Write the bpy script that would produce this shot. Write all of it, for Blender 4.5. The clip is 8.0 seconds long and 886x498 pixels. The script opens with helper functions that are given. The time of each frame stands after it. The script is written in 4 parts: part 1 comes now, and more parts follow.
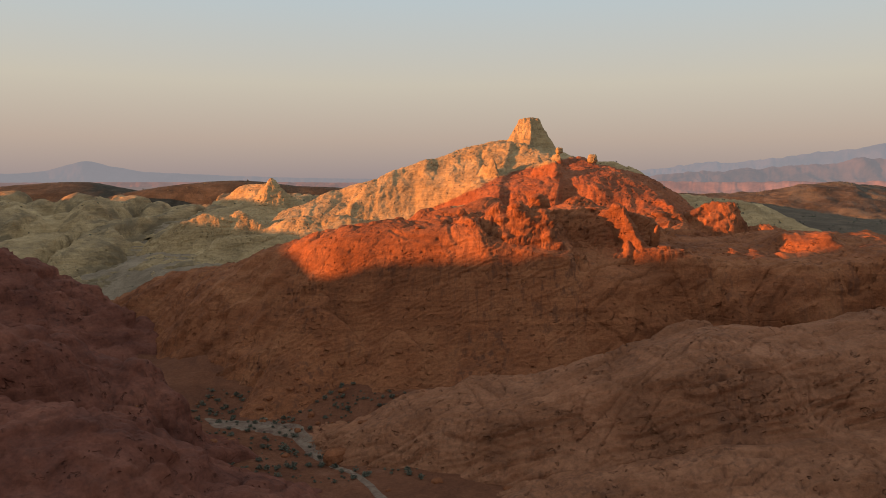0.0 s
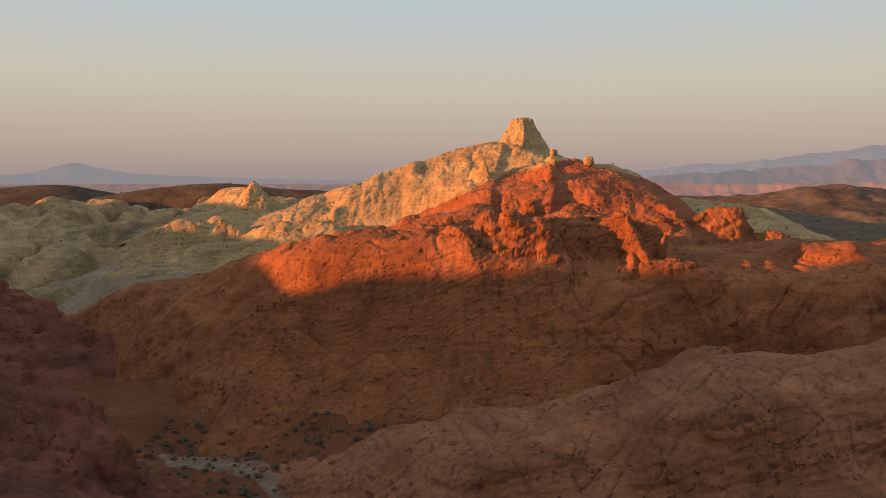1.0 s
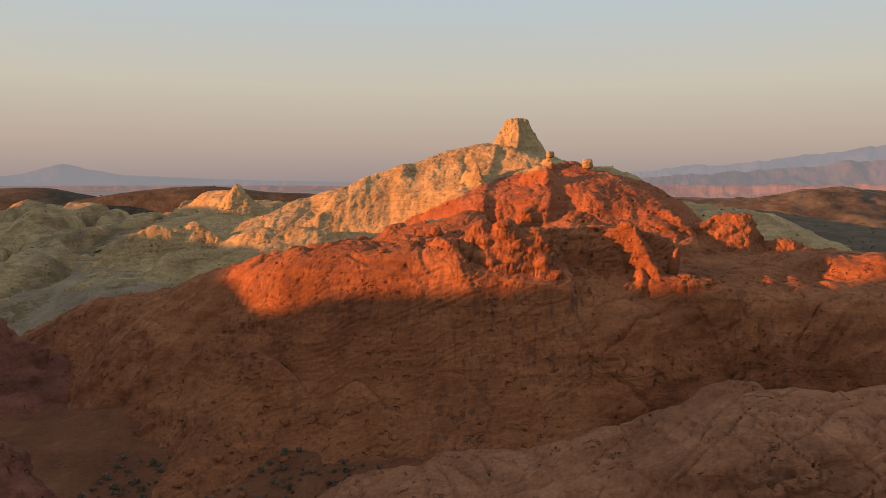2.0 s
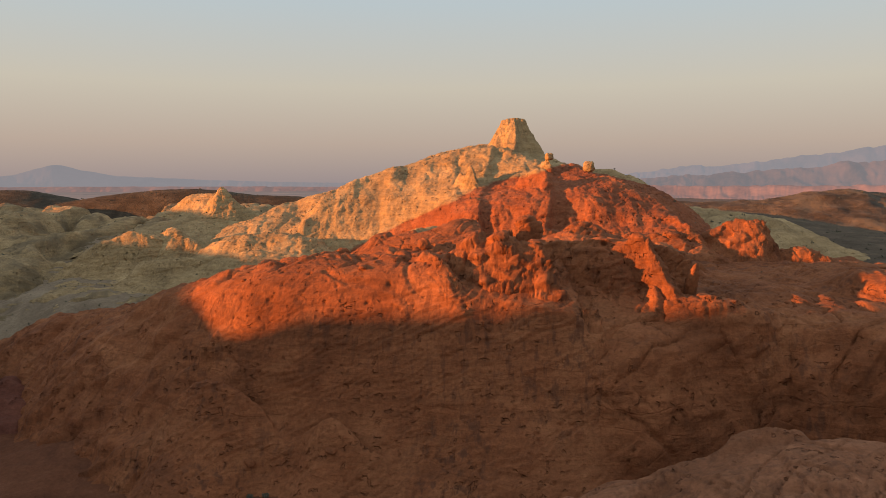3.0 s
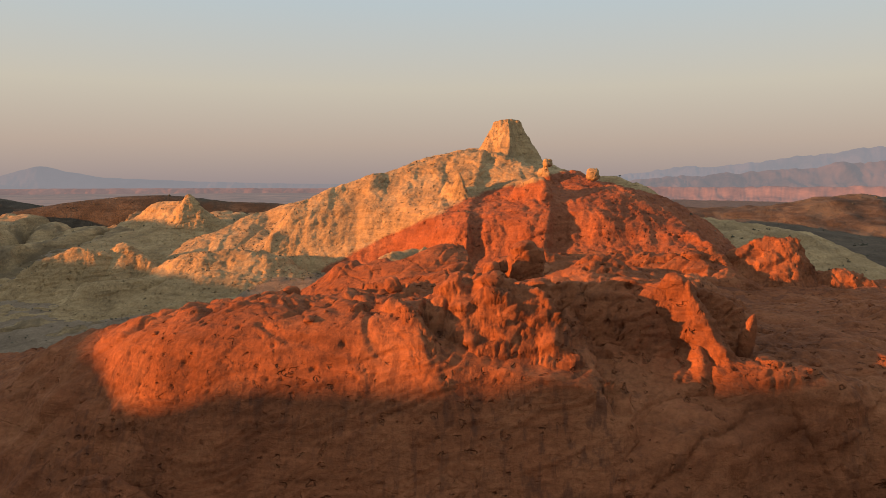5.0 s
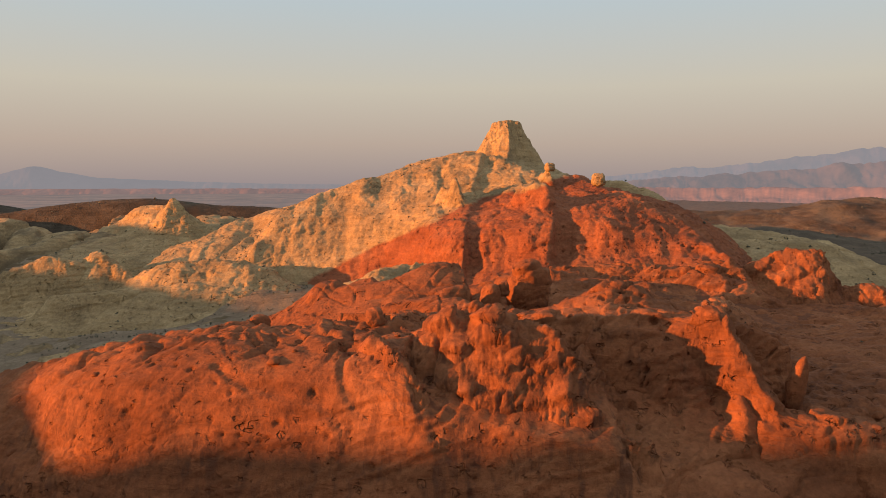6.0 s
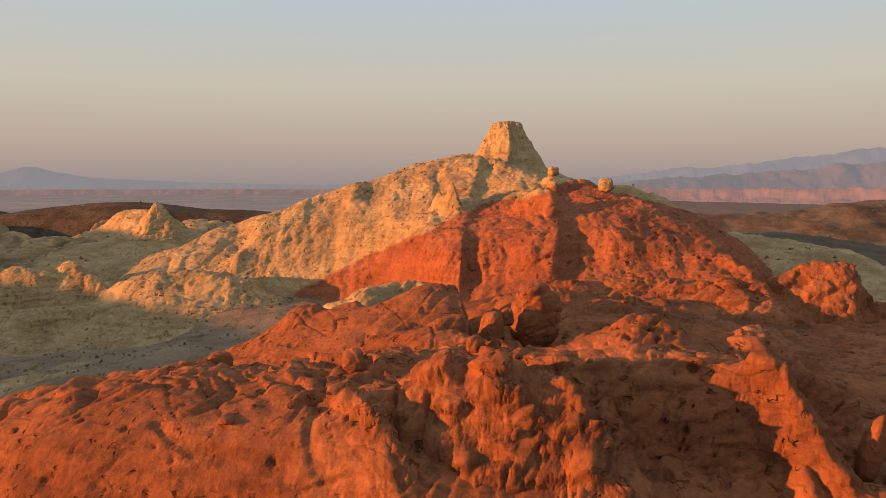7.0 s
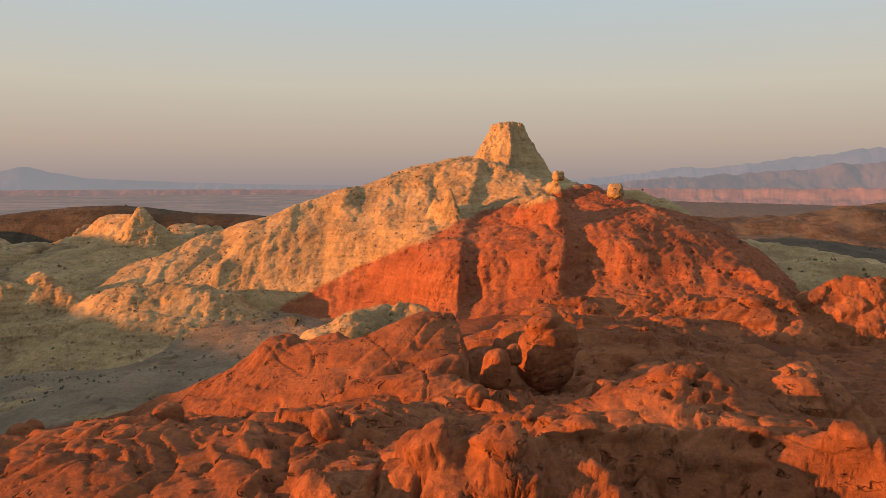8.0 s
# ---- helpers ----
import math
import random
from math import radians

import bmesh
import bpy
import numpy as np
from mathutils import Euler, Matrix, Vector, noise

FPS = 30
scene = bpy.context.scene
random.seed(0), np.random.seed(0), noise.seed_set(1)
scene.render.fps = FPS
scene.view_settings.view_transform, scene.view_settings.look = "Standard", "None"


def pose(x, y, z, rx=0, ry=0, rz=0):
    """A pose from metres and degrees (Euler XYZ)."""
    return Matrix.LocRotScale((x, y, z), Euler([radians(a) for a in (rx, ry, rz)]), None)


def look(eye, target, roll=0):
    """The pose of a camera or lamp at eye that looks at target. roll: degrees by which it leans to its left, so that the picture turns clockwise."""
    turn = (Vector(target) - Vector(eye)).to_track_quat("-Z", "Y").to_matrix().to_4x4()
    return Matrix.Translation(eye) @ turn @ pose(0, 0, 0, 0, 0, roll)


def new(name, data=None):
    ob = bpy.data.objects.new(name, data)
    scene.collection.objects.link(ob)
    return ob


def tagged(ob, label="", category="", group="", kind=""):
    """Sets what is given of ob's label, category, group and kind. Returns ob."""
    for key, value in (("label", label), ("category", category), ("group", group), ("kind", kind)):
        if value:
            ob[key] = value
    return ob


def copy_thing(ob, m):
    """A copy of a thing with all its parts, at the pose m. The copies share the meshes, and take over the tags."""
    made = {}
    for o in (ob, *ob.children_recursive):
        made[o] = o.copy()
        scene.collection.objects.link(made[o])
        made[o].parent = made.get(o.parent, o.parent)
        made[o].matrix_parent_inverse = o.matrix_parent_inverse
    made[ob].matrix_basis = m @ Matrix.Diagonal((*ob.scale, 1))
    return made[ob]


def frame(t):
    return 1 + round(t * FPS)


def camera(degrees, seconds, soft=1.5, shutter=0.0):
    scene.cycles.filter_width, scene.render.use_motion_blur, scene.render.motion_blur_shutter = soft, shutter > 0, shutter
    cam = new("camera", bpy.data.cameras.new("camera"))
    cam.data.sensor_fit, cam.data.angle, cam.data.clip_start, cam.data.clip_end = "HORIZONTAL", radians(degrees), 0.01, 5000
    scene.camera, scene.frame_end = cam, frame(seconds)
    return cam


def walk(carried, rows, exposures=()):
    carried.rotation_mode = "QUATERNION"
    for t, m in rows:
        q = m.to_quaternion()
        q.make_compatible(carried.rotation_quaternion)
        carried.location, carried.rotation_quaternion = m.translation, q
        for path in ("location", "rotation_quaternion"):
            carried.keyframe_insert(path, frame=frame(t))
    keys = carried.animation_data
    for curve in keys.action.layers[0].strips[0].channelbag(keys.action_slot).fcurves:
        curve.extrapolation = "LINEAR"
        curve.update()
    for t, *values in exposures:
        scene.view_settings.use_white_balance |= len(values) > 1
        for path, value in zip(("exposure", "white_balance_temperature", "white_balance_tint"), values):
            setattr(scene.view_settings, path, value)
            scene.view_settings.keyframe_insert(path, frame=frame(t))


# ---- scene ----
cam = camera(62.3, 8.0, soft=0.6)
METRES, EYE, TILT, LEAN, TURN = 220.0, 75.0, -5.3, 0.0, 0.0
ROWS = [
    (0.0, 0.0, 0.0, 0.0, 0.0, 0.0, 0.0),
    (0.5, 0.0059, 0.0663, 0.0091, -0.33, 0.06, 0.03),
    (1.0, 0.0122, 0.1316, 0.019, -0.61, 0.11, 0.09),
    (1.5, 0.0182, 0.1958, 0.0292, -0.88, 0.16, 0.12),
    (3.0, 0.0386, 0.3863, 0.0604, -1.34, 0.24, 0.18),
    (3.5, 0.0459, 0.4482, 0.0716, -1.5, 0.26, 0.18),
    (4.0, 0.0527, 0.5091, 0.0833, -1.69, 0.26, 0.19),
    (4.5, 0.0591, 0.5699, 0.095, -1.8, 0.27, 0.26),
    (6.0, 0.0749, 0.7489, 0.132, -2.09, 0.26, 0.26),
    (6.5, 0.0792, 0.8076, 0.1435, -2.18, 0.26, 0.27),
    (7.0, 0.0833, 0.8658, 0.1548, -2.26, 0.26, 0.27),
    (7.5, 0.0872, 0.9235, 0.1662, -2.34, 0.25, 0.3),
    (8.0, 0.0901, 0.9796, 0.1776, -2.42, 0.24, 0.31),
]
walk(cam, [(t, pose(0, 0, EYE, TILT, LEAN, TURN) @ pose(METRES * x, METRES * y, METRES * z, 90 + pitch, roll, yaw)) for t, x, y, z, yaw, pitch, roll in ROWS],
     exposures=[(0.0, 1.25), (8.0, 1.25)])

# ---- light ----
SUN_AZ, SUN_EL = 78.0, 6.5          # degrees left of straight behind, and above the horizon
to_sun = Vector((-math.sin(radians(SUN_AZ)) * math.cos(radians(SUN_EL)), -math.cos(radians(SUN_AZ)) * math.cos(radians(SUN_EL)), math.sin(radians(SUN_EL))))
sun = new("sun", bpy.data.lights.new("sun", "SUN"))
sun.data.energy, sun.data.angle, sun.data.color = 4.3, radians(0.6), (1.0, 0.34, 0.08)
sun.matrix_world = look(tuple(to_sun * 900), (0, 0, 0))
world = bpy.data.worlds.new("evening_sky")
scene.world = world
world.use_nodes = True
wn, wl = world.node_tree.nodes, world.node_tree.links
sky = wn.new("ShaderNodeTexSky")
sky.sky_type, sky.sun_disc = "NISHITA", False
sky.sun_elevation, sky.sun_rotation = radians(SUN_EL), radians(180 + SUN_AZ)
sky.air_density, sky.dust_density, sky.ozone_density = 1.0, 2.0, 1.5
place = wn.new("ShaderNodeTexCoord")
part_z = wn.new("ShaderNodeSeparateXYZ")
wl.new(place.outputs["Generated"], part_z.inputs[0])
dusk = wn.new("ShaderNodeValToRGB")
for at, colour in ((0.0, (0.38, 0.31, 0.31)), (0.054, (0.55, 0.43, 0.36)), (0.127, (0.66, 0.59, 0.48)), (0.233, (0.56, 0.63, 0.655)), (0.4, (0.62, 0.67, 0.69)), (0.8, (0.52, 0.58, 0.64))):
    e = dusk.color_ramp.elements.new(at) if at not in (0.0,) else dusk.color_ramp.elements[0]
    e.position, e.color = at, (*colour, 1)
dusk.color_ramp.elements.remove(dusk.color_ramp.elements[-1])
wl.new(part_z.outputs[2], dusk.inputs[0])
dim = wn.new("ShaderNodeMix")
dim.data_type, dim.blend_type = "RGBA", "MULTIPLY"
dim.inputs[0].default_value = 1.0
wl.new(sky.outputs[0], dim.inputs[6])
dim.inputs[7].default_value = (0.10, 0.10, 0.10, 1)
both = wn.new("ShaderNodeMix")
both.data_type = "RGBA"
both.inputs[0].default_value = 0.85
wl.new(dim.outputs[2], both.inputs[6])
wl.new(dusk.outputs[0], both.inputs[7])
back = wn["Background"]
wl.new(both.outputs[2], back.inputs[0])
back.inputs[1].default_value = 0.42     # the exposure makes up for it


# ---- materials ----
def graph(name):
    m = bpy.data.materials.new(name)
    m.use_nodes = True
    n, l = m.node_tree.nodes, m.node_tree.links
    return m, n, l, n["Principled BSDF"]


def noise_node(n, l, vec, scale, detail=5.0, rough=0.6, warp=0.0):
    t = n.new("ShaderNodeTexNoise")
    t.inputs["Scale"].default_value, t.inputs["Detail"].default_value = scale, detail
    t.inputs["Roughness"].default_value, t.inputs["Distortion"].default_value = rough, warp
    l.new(vec, t.inputs["Vector"])
    return t.outputs["Fac"]


def ramp(n, l, fac, stops):
    r = n.new("ShaderNodeValToRGB")
    while len(r.color_ramp.elements) < len(stops):
        r.color_ramp.elements.new(0.5)
    for e, (at, c) in zip(r.color_ramp.elements, stops):
        e.position, e.color = at, (*c, 1) if len(c) == 3 else c
    l.new(fac, r.inputs[0])
    return r.outputs[0]


def grey(v):
    return (v, v, v)


def mix(n, l, kind, fac, a, b):
    m = n.new("ShaderNodeMix")
    m.data_type, m.blend_type = "RGBA", kind
    for socket, value in ((m.inputs[0], fac), (m.inputs[6], a), (m.inputs[7], b)):
        if isinstance(value, (int, float)):
            socket.default_value = value
        elif isinstance(value, tuple):
            socket.default_value = (*value, 1)
        else:
            l.new(value, socket)
    return m.outputs[2]


def sums(n, l, op, a, b=0.0, c=0.0):
    m = n.new("ShaderNodeMath")
    m.operation = op
    for socket, value in zip(m.inputs, (a, b, c)):
        if isinstance(value, (int, float)):
            socket.default_value = value
        else:
            l.new(value, socket)
    return m.outputs[0]


def stretched(n, l, vec, scale, turn=(0, 0, 0)):
    m = n.new("ShaderNodeMapping")
    m.inputs["Scale"].default_value, m.inputs["Rotation"].default_value = scale, turn
    l.new(vec, m.inputs[0])
    return m.outputs[0]


def relief(n, l, bsdf, layers):
    """Fine relief: layers of (height socket, metres)."""
    normal = None
    for height, depth in layers:
        b = n.new("ShaderNodeBump")
        b.inputs["Strength"].default_value, b.inputs["Distance"].default_value = 1.0, depth
        l.new(height, b.inputs["Height"])
        if normal:
            l.new(normal, b.inputs["Normal"])
        normal = b.outputs[0]
    l.new(normal, bsdf.inputs["Normal"])


def colour_noise(n, l, vec, scale):
    t = n.new("ShaderNodeTexNoise")
    t.inputs["Scale"].default_value, t.inputs["Detail"].default_value = scale, 3.0
    l.new(vec, t.inputs["Vector"])
    return t.outputs["Color"]


def sandstone_colour(n, l, vec, low, mid, high, varnish, streak=0.5):
    """Bands, blotches and dark run-off streaks of weathered sandstone."""
    blotch = noise_node(n, l, vec, 0.045, 7, 0.62, 0.6)
    grain = noise_node(n, l, vec, 0.9, 6, 0.7)
    bands = noise_node(n, l, stretched(n, l, vec, (0.05, 0.05, 0.55), (0.25, -0.3, 0)), 1.0, 5, 0.6, 0.4)
    base = ramp(n, l, blotch, [(0.3, low), (0.5, mid), (0.7, high)])
    base = mix(n, l, "OVERLAY", 0.55, base, ramp(n, l, bands, [(0.3, grey(0.33)), (0.7, grey(0.66))]))
    base = mix(n, l, "OVERLAY", 0.6, base, ramp(n, l, grain, [(0.3, grey(0.3)), (0.7, grey(0.7))]))
    runs = noise_node(n, l, stretched(n, l, vec, (0.5, 0.5, 0.035)), 1.0, 4, 0.6, 0.3)
    where = noise_node(n, l, vec, 0.03, 3, 0.5)
    mask = sums(n, l, "MULTIPLY", ramp(n, l, runs, [(0.5, grey(0)), (0.64, grey(1))]), ramp(n, l, where, [(0.42, grey(0)), (0.6, grey(streak))]))
    return mix(n, l, "MIX", mask, base, varnish), grain, bands


def rock_material(name, low, mid, high, varnish, streak=0.5, bump=1.0, swell=0.75, cap=None, banded=0.5, debris=None):
    m, n, l, bsdf = graph(name)
    vec = n.new("ShaderNodeTexCoord").outputs["Object"]
    colour, grain, bands = sandstone_colour(n, l, vec, low, mid, high, varnish, streak)
    if cap:
        pale, _, _ = sandstone_colour(n, l, vec, *cap, 0.25)
        xyz = n.new("ShaderNodeSeparateXYZ")
        l.new(vec, xyz.inputs[0])
        wav = noise_node(n, l, vec, 0.12, 6, 0.6)
        line = sums(n, l, "MINIMUM", sums(n, l, "MULTIPLY_ADD", xyz.outputs[0], 0.49, 58.5), sums(n, l, "MULTIPLY_ADD", xyz.outputs[0], 0.25, 68.5))
        over = sums(n, l, "ADD", sums(n, l, "SUBTRACT", xyz.outputs[2], line), sums(n, l, "MULTIPLY_ADD", wav, 5.0, -2.5))
        colour = mix(n, l, "MIX", ramp(n, l, sums(n, l, "MULTIPLY_ADD", over, 0.25, 0.5), [(0.3, grey(0)), (0.7, grey(1))]), colour, pale)
    if debris:
        patchy = noise_node(n, l, stretched(n, l, vec, (1.0, 0.6, 1.0)), 0.022, 8, 0.68, 0.8)
        colour = mix(n, l, "MIX", ramp(n, l, patchy, [(0.47, grey(0)), (0.60, grey(0.75))]), colour, debris)
    l.new(colour, bsdf.inputs["Base Color"])
    bsdf.inputs["Roughness"].default_value = 0.92
    bsdf.inputs["Specular IOR Level"].default_value = 0.15
    fine = noise_node(n, l, vec, 0.35, 9, 0.68, 0.4)
    tiny = noise_node(n, l, vec, 2.6, 6, 0.7)
    bent = mix(n, l, "LINEAR_LIGHT", 1.6, vec, mix(n, l, "MIX", 0.5, colour_noise(n, l, vec, 0.25), (0.5, 0.5, 0.5)))
    dents = ramp(n, l, noise_node(n, l, stretched(n, l, vec, (1.0, 1.0, 1.35)), 0.42, 2, 0.5, 0.3), [(0.63, grey(0)), (0.70, grey(1))])
    few = ramp(n, l, noise_node(n, l, vec, 0.07, 3, 0.5), [(0.44, grey(0)), (0.56, grey(1))])
    pock = sums(n, l, "SUBTRACT", 1.0, sums(n, l, "MULTIPLY", dents, few))
    split = n.new("ShaderNodeTexVoronoi")
    split.feature = "DISTANCE_TO_EDGE"
    split.inputs["Scale"].default_value = 1.0
    l.new(stretched(n, l, bent, (0.07, 0.10, 0.17), (0.1, 0.5, 0.0)), split.inputs["Vector"])
    where_split = ramp(n, l, noise_node(n, l, vec, 0.05, 3, 0.5), [(0.48, grey(0)), (0.62, grey(1))])
    crack = sums(n, l, "SUBTRACT", 1.0, sums(n, l, "MULTIPLY", ramp(n, l, split.outputs["Distance"], [(0.0, grey(1)), (0.045, grey(0))]), where_split))
    relief(n, l, bsdf, [(bands, banded * bump), (fine, swell * bump), (grain, 0.3 * bump), (tiny, 0.15 * bump), (pock, 1.1), (crack, 0.14)])
    return m


PALE = ((0.26, 0.185, 0.10), (0.385, 0.270, 0.138), (0.485, 0.352, 0.188), (0.14, 0.102, 0.06))
red_rock = rock_material("red_sandstone", (0.185, 0.068, 0.032), (0.28, 0.104, 0.046), (0.36, 0.148, 0.068), (0.10, 0.046, 0.031), streak=0.65)
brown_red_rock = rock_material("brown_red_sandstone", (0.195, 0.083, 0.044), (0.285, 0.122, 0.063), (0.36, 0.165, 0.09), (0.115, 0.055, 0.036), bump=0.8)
# red sandstone of the shaded walls, with part of their shade in the colour
shaded_wall_rock = rock_material("shaded_red_sandstone", (0.112, 0.042, 0.03), (0.168, 0.062, 0.041), (0.23, 0.09, 0.058), (0.08, 0.038, 0.03), bump=0.7)
pale_rock = rock_material("pale_sandstone", *PALE, streak=0.4, banded=0.4, swell=0.7)
pale_slope = rock_material("pale_sandstone_with_scree", *PALE, streak=0.4, banded=0.7, swell=0.8, debris=(0.135, 0.102, 0.064))
# scrubby slope, its colour also darker and greyer to stand for shade
shaded_scrub_hill = rock_material("shaded_scrubby_hill_slope", (0.06, 0.046, 0.034), (0.09, 0.068, 0.05), (0.14, 0.108, 0.08), (0.055, 0.045, 0.033), bump=2.0, debris=(0.19, 0.15, 0.105))
peak_rock = rock_material("two_coloured_sandstone", (0.21, 0.072, 0.036), (0.28, 0.098, 0.047), (0.34, 0.132, 0.064), (0.13, 0.052, 0.034), cap=PALE, banded=0.3, swell=0.9)
# brown scrubby slope, darker still because the hill's shade is in the colour
brown_hill = rock_material("shaded_brown_hill_slope", (0.055, 0.043, 0.031), (0.08, 0.062, 0.044), (0.13, 0.102, 0.072), (0.06, 0.045, 0.032), bump=2.0)


# ---- solid noise ----
PERM = np.random.RandomState(11).permutation(256).astype(np.int32)
_g = np.random.RandomState(12).normal(size=(256, 3))
GRAD = (_g / np.linalg.norm(_g, axis=1)[:, None]).astype(np.float32)
JIT = np.random.RandomState(13).rand(256, 3).astype(np.float32)


def gnoise(p):
    """Gradient noise, about -0.7 to 0.7, at points (n, 3)."""
    p = np.asarray(p, np.float32)
    c = np.floor(p).astype(np.int32)
    f = p - c
    u = f * f * f * (f * (f * 6 - 15) + 10)
    total = np.zeros(len(p), np.float32)
    for i in (0, 1):
        hi = PERM[(c[:, 0] + i) & 255]
        wx = u[:, 0] if i else 1 - u[:, 0]
        for j in (0, 1):
            hj = PERM[(hi + c[:, 1] + j) & 255]
            wy = wx * (u[:, 1] if j else 1 - u[:, 1])
            for k in (0, 1):
                g = GRAD[PERM[(hj + c[:, 2] + k) & 255]]
                dot = g[:, 0] * (f[:, 0] - i) + g[:, 1] * (f[:, 1] - j) + g[:, 2] * (f[:, 2] - k)
                total += wy * (u[:, 2] if k else 1 - u[:, 2]) * dot
    return total


def fbm(p, size, octaves=4, gain=0.5, seed=0.0):
    q, amp, total = np.asarray(p, np.float32) / size + seed, 1.0, 0.0
    for _ in range(octaves):
        total = total + amp * gnoise(q)
        q, amp = q * 2.03 + 17.3, amp * gain
    return total


def billow(p, size, octaves=3, gain=0.5, seed=0.0):
    """Rounded swells with sharp creases between them."""
    q, amp, total = np.asarray(p, np.float32) / size + seed, 1.0, 0.0
    for _ in range(octaves):
        total = total + amp * (np.sqrt(gnoise(q) ** 2 + 0.0012) - 0.2)
        q, amp = q * 2.07 + 9.1, amp * gain
    return total


def cells(p, size):
    """Distances to the two nearest of scattered spots, in cells, the nearer spot's number 0 to 1, and a slant of its own."""
    q = np.asarray(p, np.float32) / size
    c = np.floor(q).astype(np.int32)
    best, second = np.full(len(q), 9.0, np.float32), np.full(len(q), 9.0, np.float32)
    which, tilt = np.zeros(len(q), np.float32), np.zeros(len(q), np.float32)
    for i in (-1, 0, 1):
        for j in (-1, 0, 1):
            for k in (-1, 0, 1):
                h = PERM[(PERM[(PERM[(c[:, 0] + i) & 255] + c[:, 1] + j) & 255] + c[:, 2] + k) & 255]
                d = (c + np.array((i, j, k), np.int32) - q + JIT[h]).astype(np.float32)
                g = GRAD[h]
                slant = d[:, 0] * g[:, 0] + d[:, 1] * g[:, 1] + d[:, 2] * g[:, 2]
                d = np.sqrt((d * d).sum(1))
                near = d < best
                tilt = np.where(near, slant, tilt)
                second = np.where(near, best, np.minimum(second, d))
                best, which = np.where(near, d, best), np.where(near, h / np.float32(255.0), which)
    return best, second, which, tilt


# ---- forms of the land ----
def profile(pairs, blur=2.0):
    """A smoothed way of falling: metres from the crest, metres down."""
    d, z = np.array(pairs, float).T
    step = 0.25
    x = np.arange(0, 700, step)
    last = (z[-1] - z[-2]) / (d[-1] - d[-2])
    v = np.where(x > d[-1], z[-1] + last * (x - d[-1]), np.interp(x, d, z))
    k = np.exp(-0.5 * (np.arange(-4 * blur, 4 * blur + step, step) / blur) ** 2)
    k /= k.sum()
    pad = len(k) // 2
    v = np.convolve(np.concatenate([v[pad:0:-1], v, np.full(pad, v[-1])]), k, "valid")[:len(x)]
    return lambda q: np.interp(q, x, v - v[0])


def spline(points, n=6):
    p = np.array(points, float)
    p = np.vstack([2 * p[0] - p[1], p, 2 * p[-1] - p[-2]])
    out = []
    for i in range(1, len(p) - 2):
        for t in np.arange(n) / n:
            a, b, c, d = p[i - 1:i + 3]
            out.append(0.5 * (2 * b + (c - a) * t + (2 * a - 5 * b + 4 * c - d) * t * t + (3 * b - a - 3 * c + d) * t ** 3))
    return np.array(out + [p[-2]])


def ridge(crest, near, far=None, blur=2.0, n=5):
    """Height of a ridge along a crest that runs from -x to +x: near is its side towards -y, far the other."""
    c = spline(crest, n)
    pn = profile(near, blur)
    pf = profile(far, blur) if far else pn

    def height(X, Y):
        best = np.full(X.shape, 1e12)
        cz, side, weight = np.zeros(X.shape), np.zeros(X.shape), np.zeros(X.shape)
        for a, b in zip(c[:-1], c[1:]):
            dx, dy = b[0] - a[0], b[1] - a[1]
            ll = dx * dx + dy * dy + 1e-9
            t = np.clip(((X - a[0]) * dx + (Y - a[1]) * dy) / ll, 0, 1)
            ex, ey = X - a[0] - t * dx, Y - a[1] - t * dy
            dd = ex * ex + ey * ey
            best = np.minimum(best, dd)
            w = (1.0 / (dd + 1.0)) ** 5
            weight += w
            cz += w * (a[2] + t * (b[2] - a[2]))
            side += w * (dx * ey - dy * ex) / math.sqrt(ll)
        cz, side = cz / weight, side / weight
        d = np.sqrt(best)
        w = np.clip(side / (d + 0.3) / 1.2 + 0.5, 0, 1)
        w = w * w * (3 - 2 * w)
        return cz + pn(d) * (1 - w) + pf(d) * w
    return height


def smax(a, b, k):
    h = np.clip(0.5 + 0.5 * (a - b) / k, 0, 1)
    return b + (a - b) * h + k * h * (1 - h)


def smin(a, b, k):
    return -smax(-a, -b, k)


def course(pairs, blur=2.0):
    """A smoothed line of values along x."""
    x, v = np.array(pairs, float).T
    at = np.arange(x[0] - 60, x[-1] + 60, 0.25)
    pad = int(16 * blur)
    k = np.exp(-0.5 * (np.arange(-pad, pad + 1) * 0.25 / blur) ** 2)
    w = np.convolve(np.pad(np.interp(at, x, v), pad, mode="edge"), k / k.sum(), "valid")
    return lambda q: np.interp(q, at, w)


def groove(path, wide):
    """How near each place is to a line on the plan, 1 on it and 0 away from it."""
    p = spline(path, 6)

    def near(X, Y):
        best = np.full(X.shape, 1e9)
        for a, b in zip(p[:-1], p[1:]):
            d = b - a
            t = np.clip(((X - a[0]) * d[0] + (Y - a[1]) * d[1]) / (d @ d + 1e-9), 0, 1)
            best = np.minimum(best, (X - a[0] - t * d[0]) ** 2 + (Y - a[1] - t * d[1]) ** 2)
        return np.exp(-best / wide ** 2)
    return near


def union(forms, k=2.0):
    def height(X, Y):
        z = forms[0](X, Y)
        for f in forms[1:]:
            z = smax(z, f(X, Y), k)
        return z
    return height


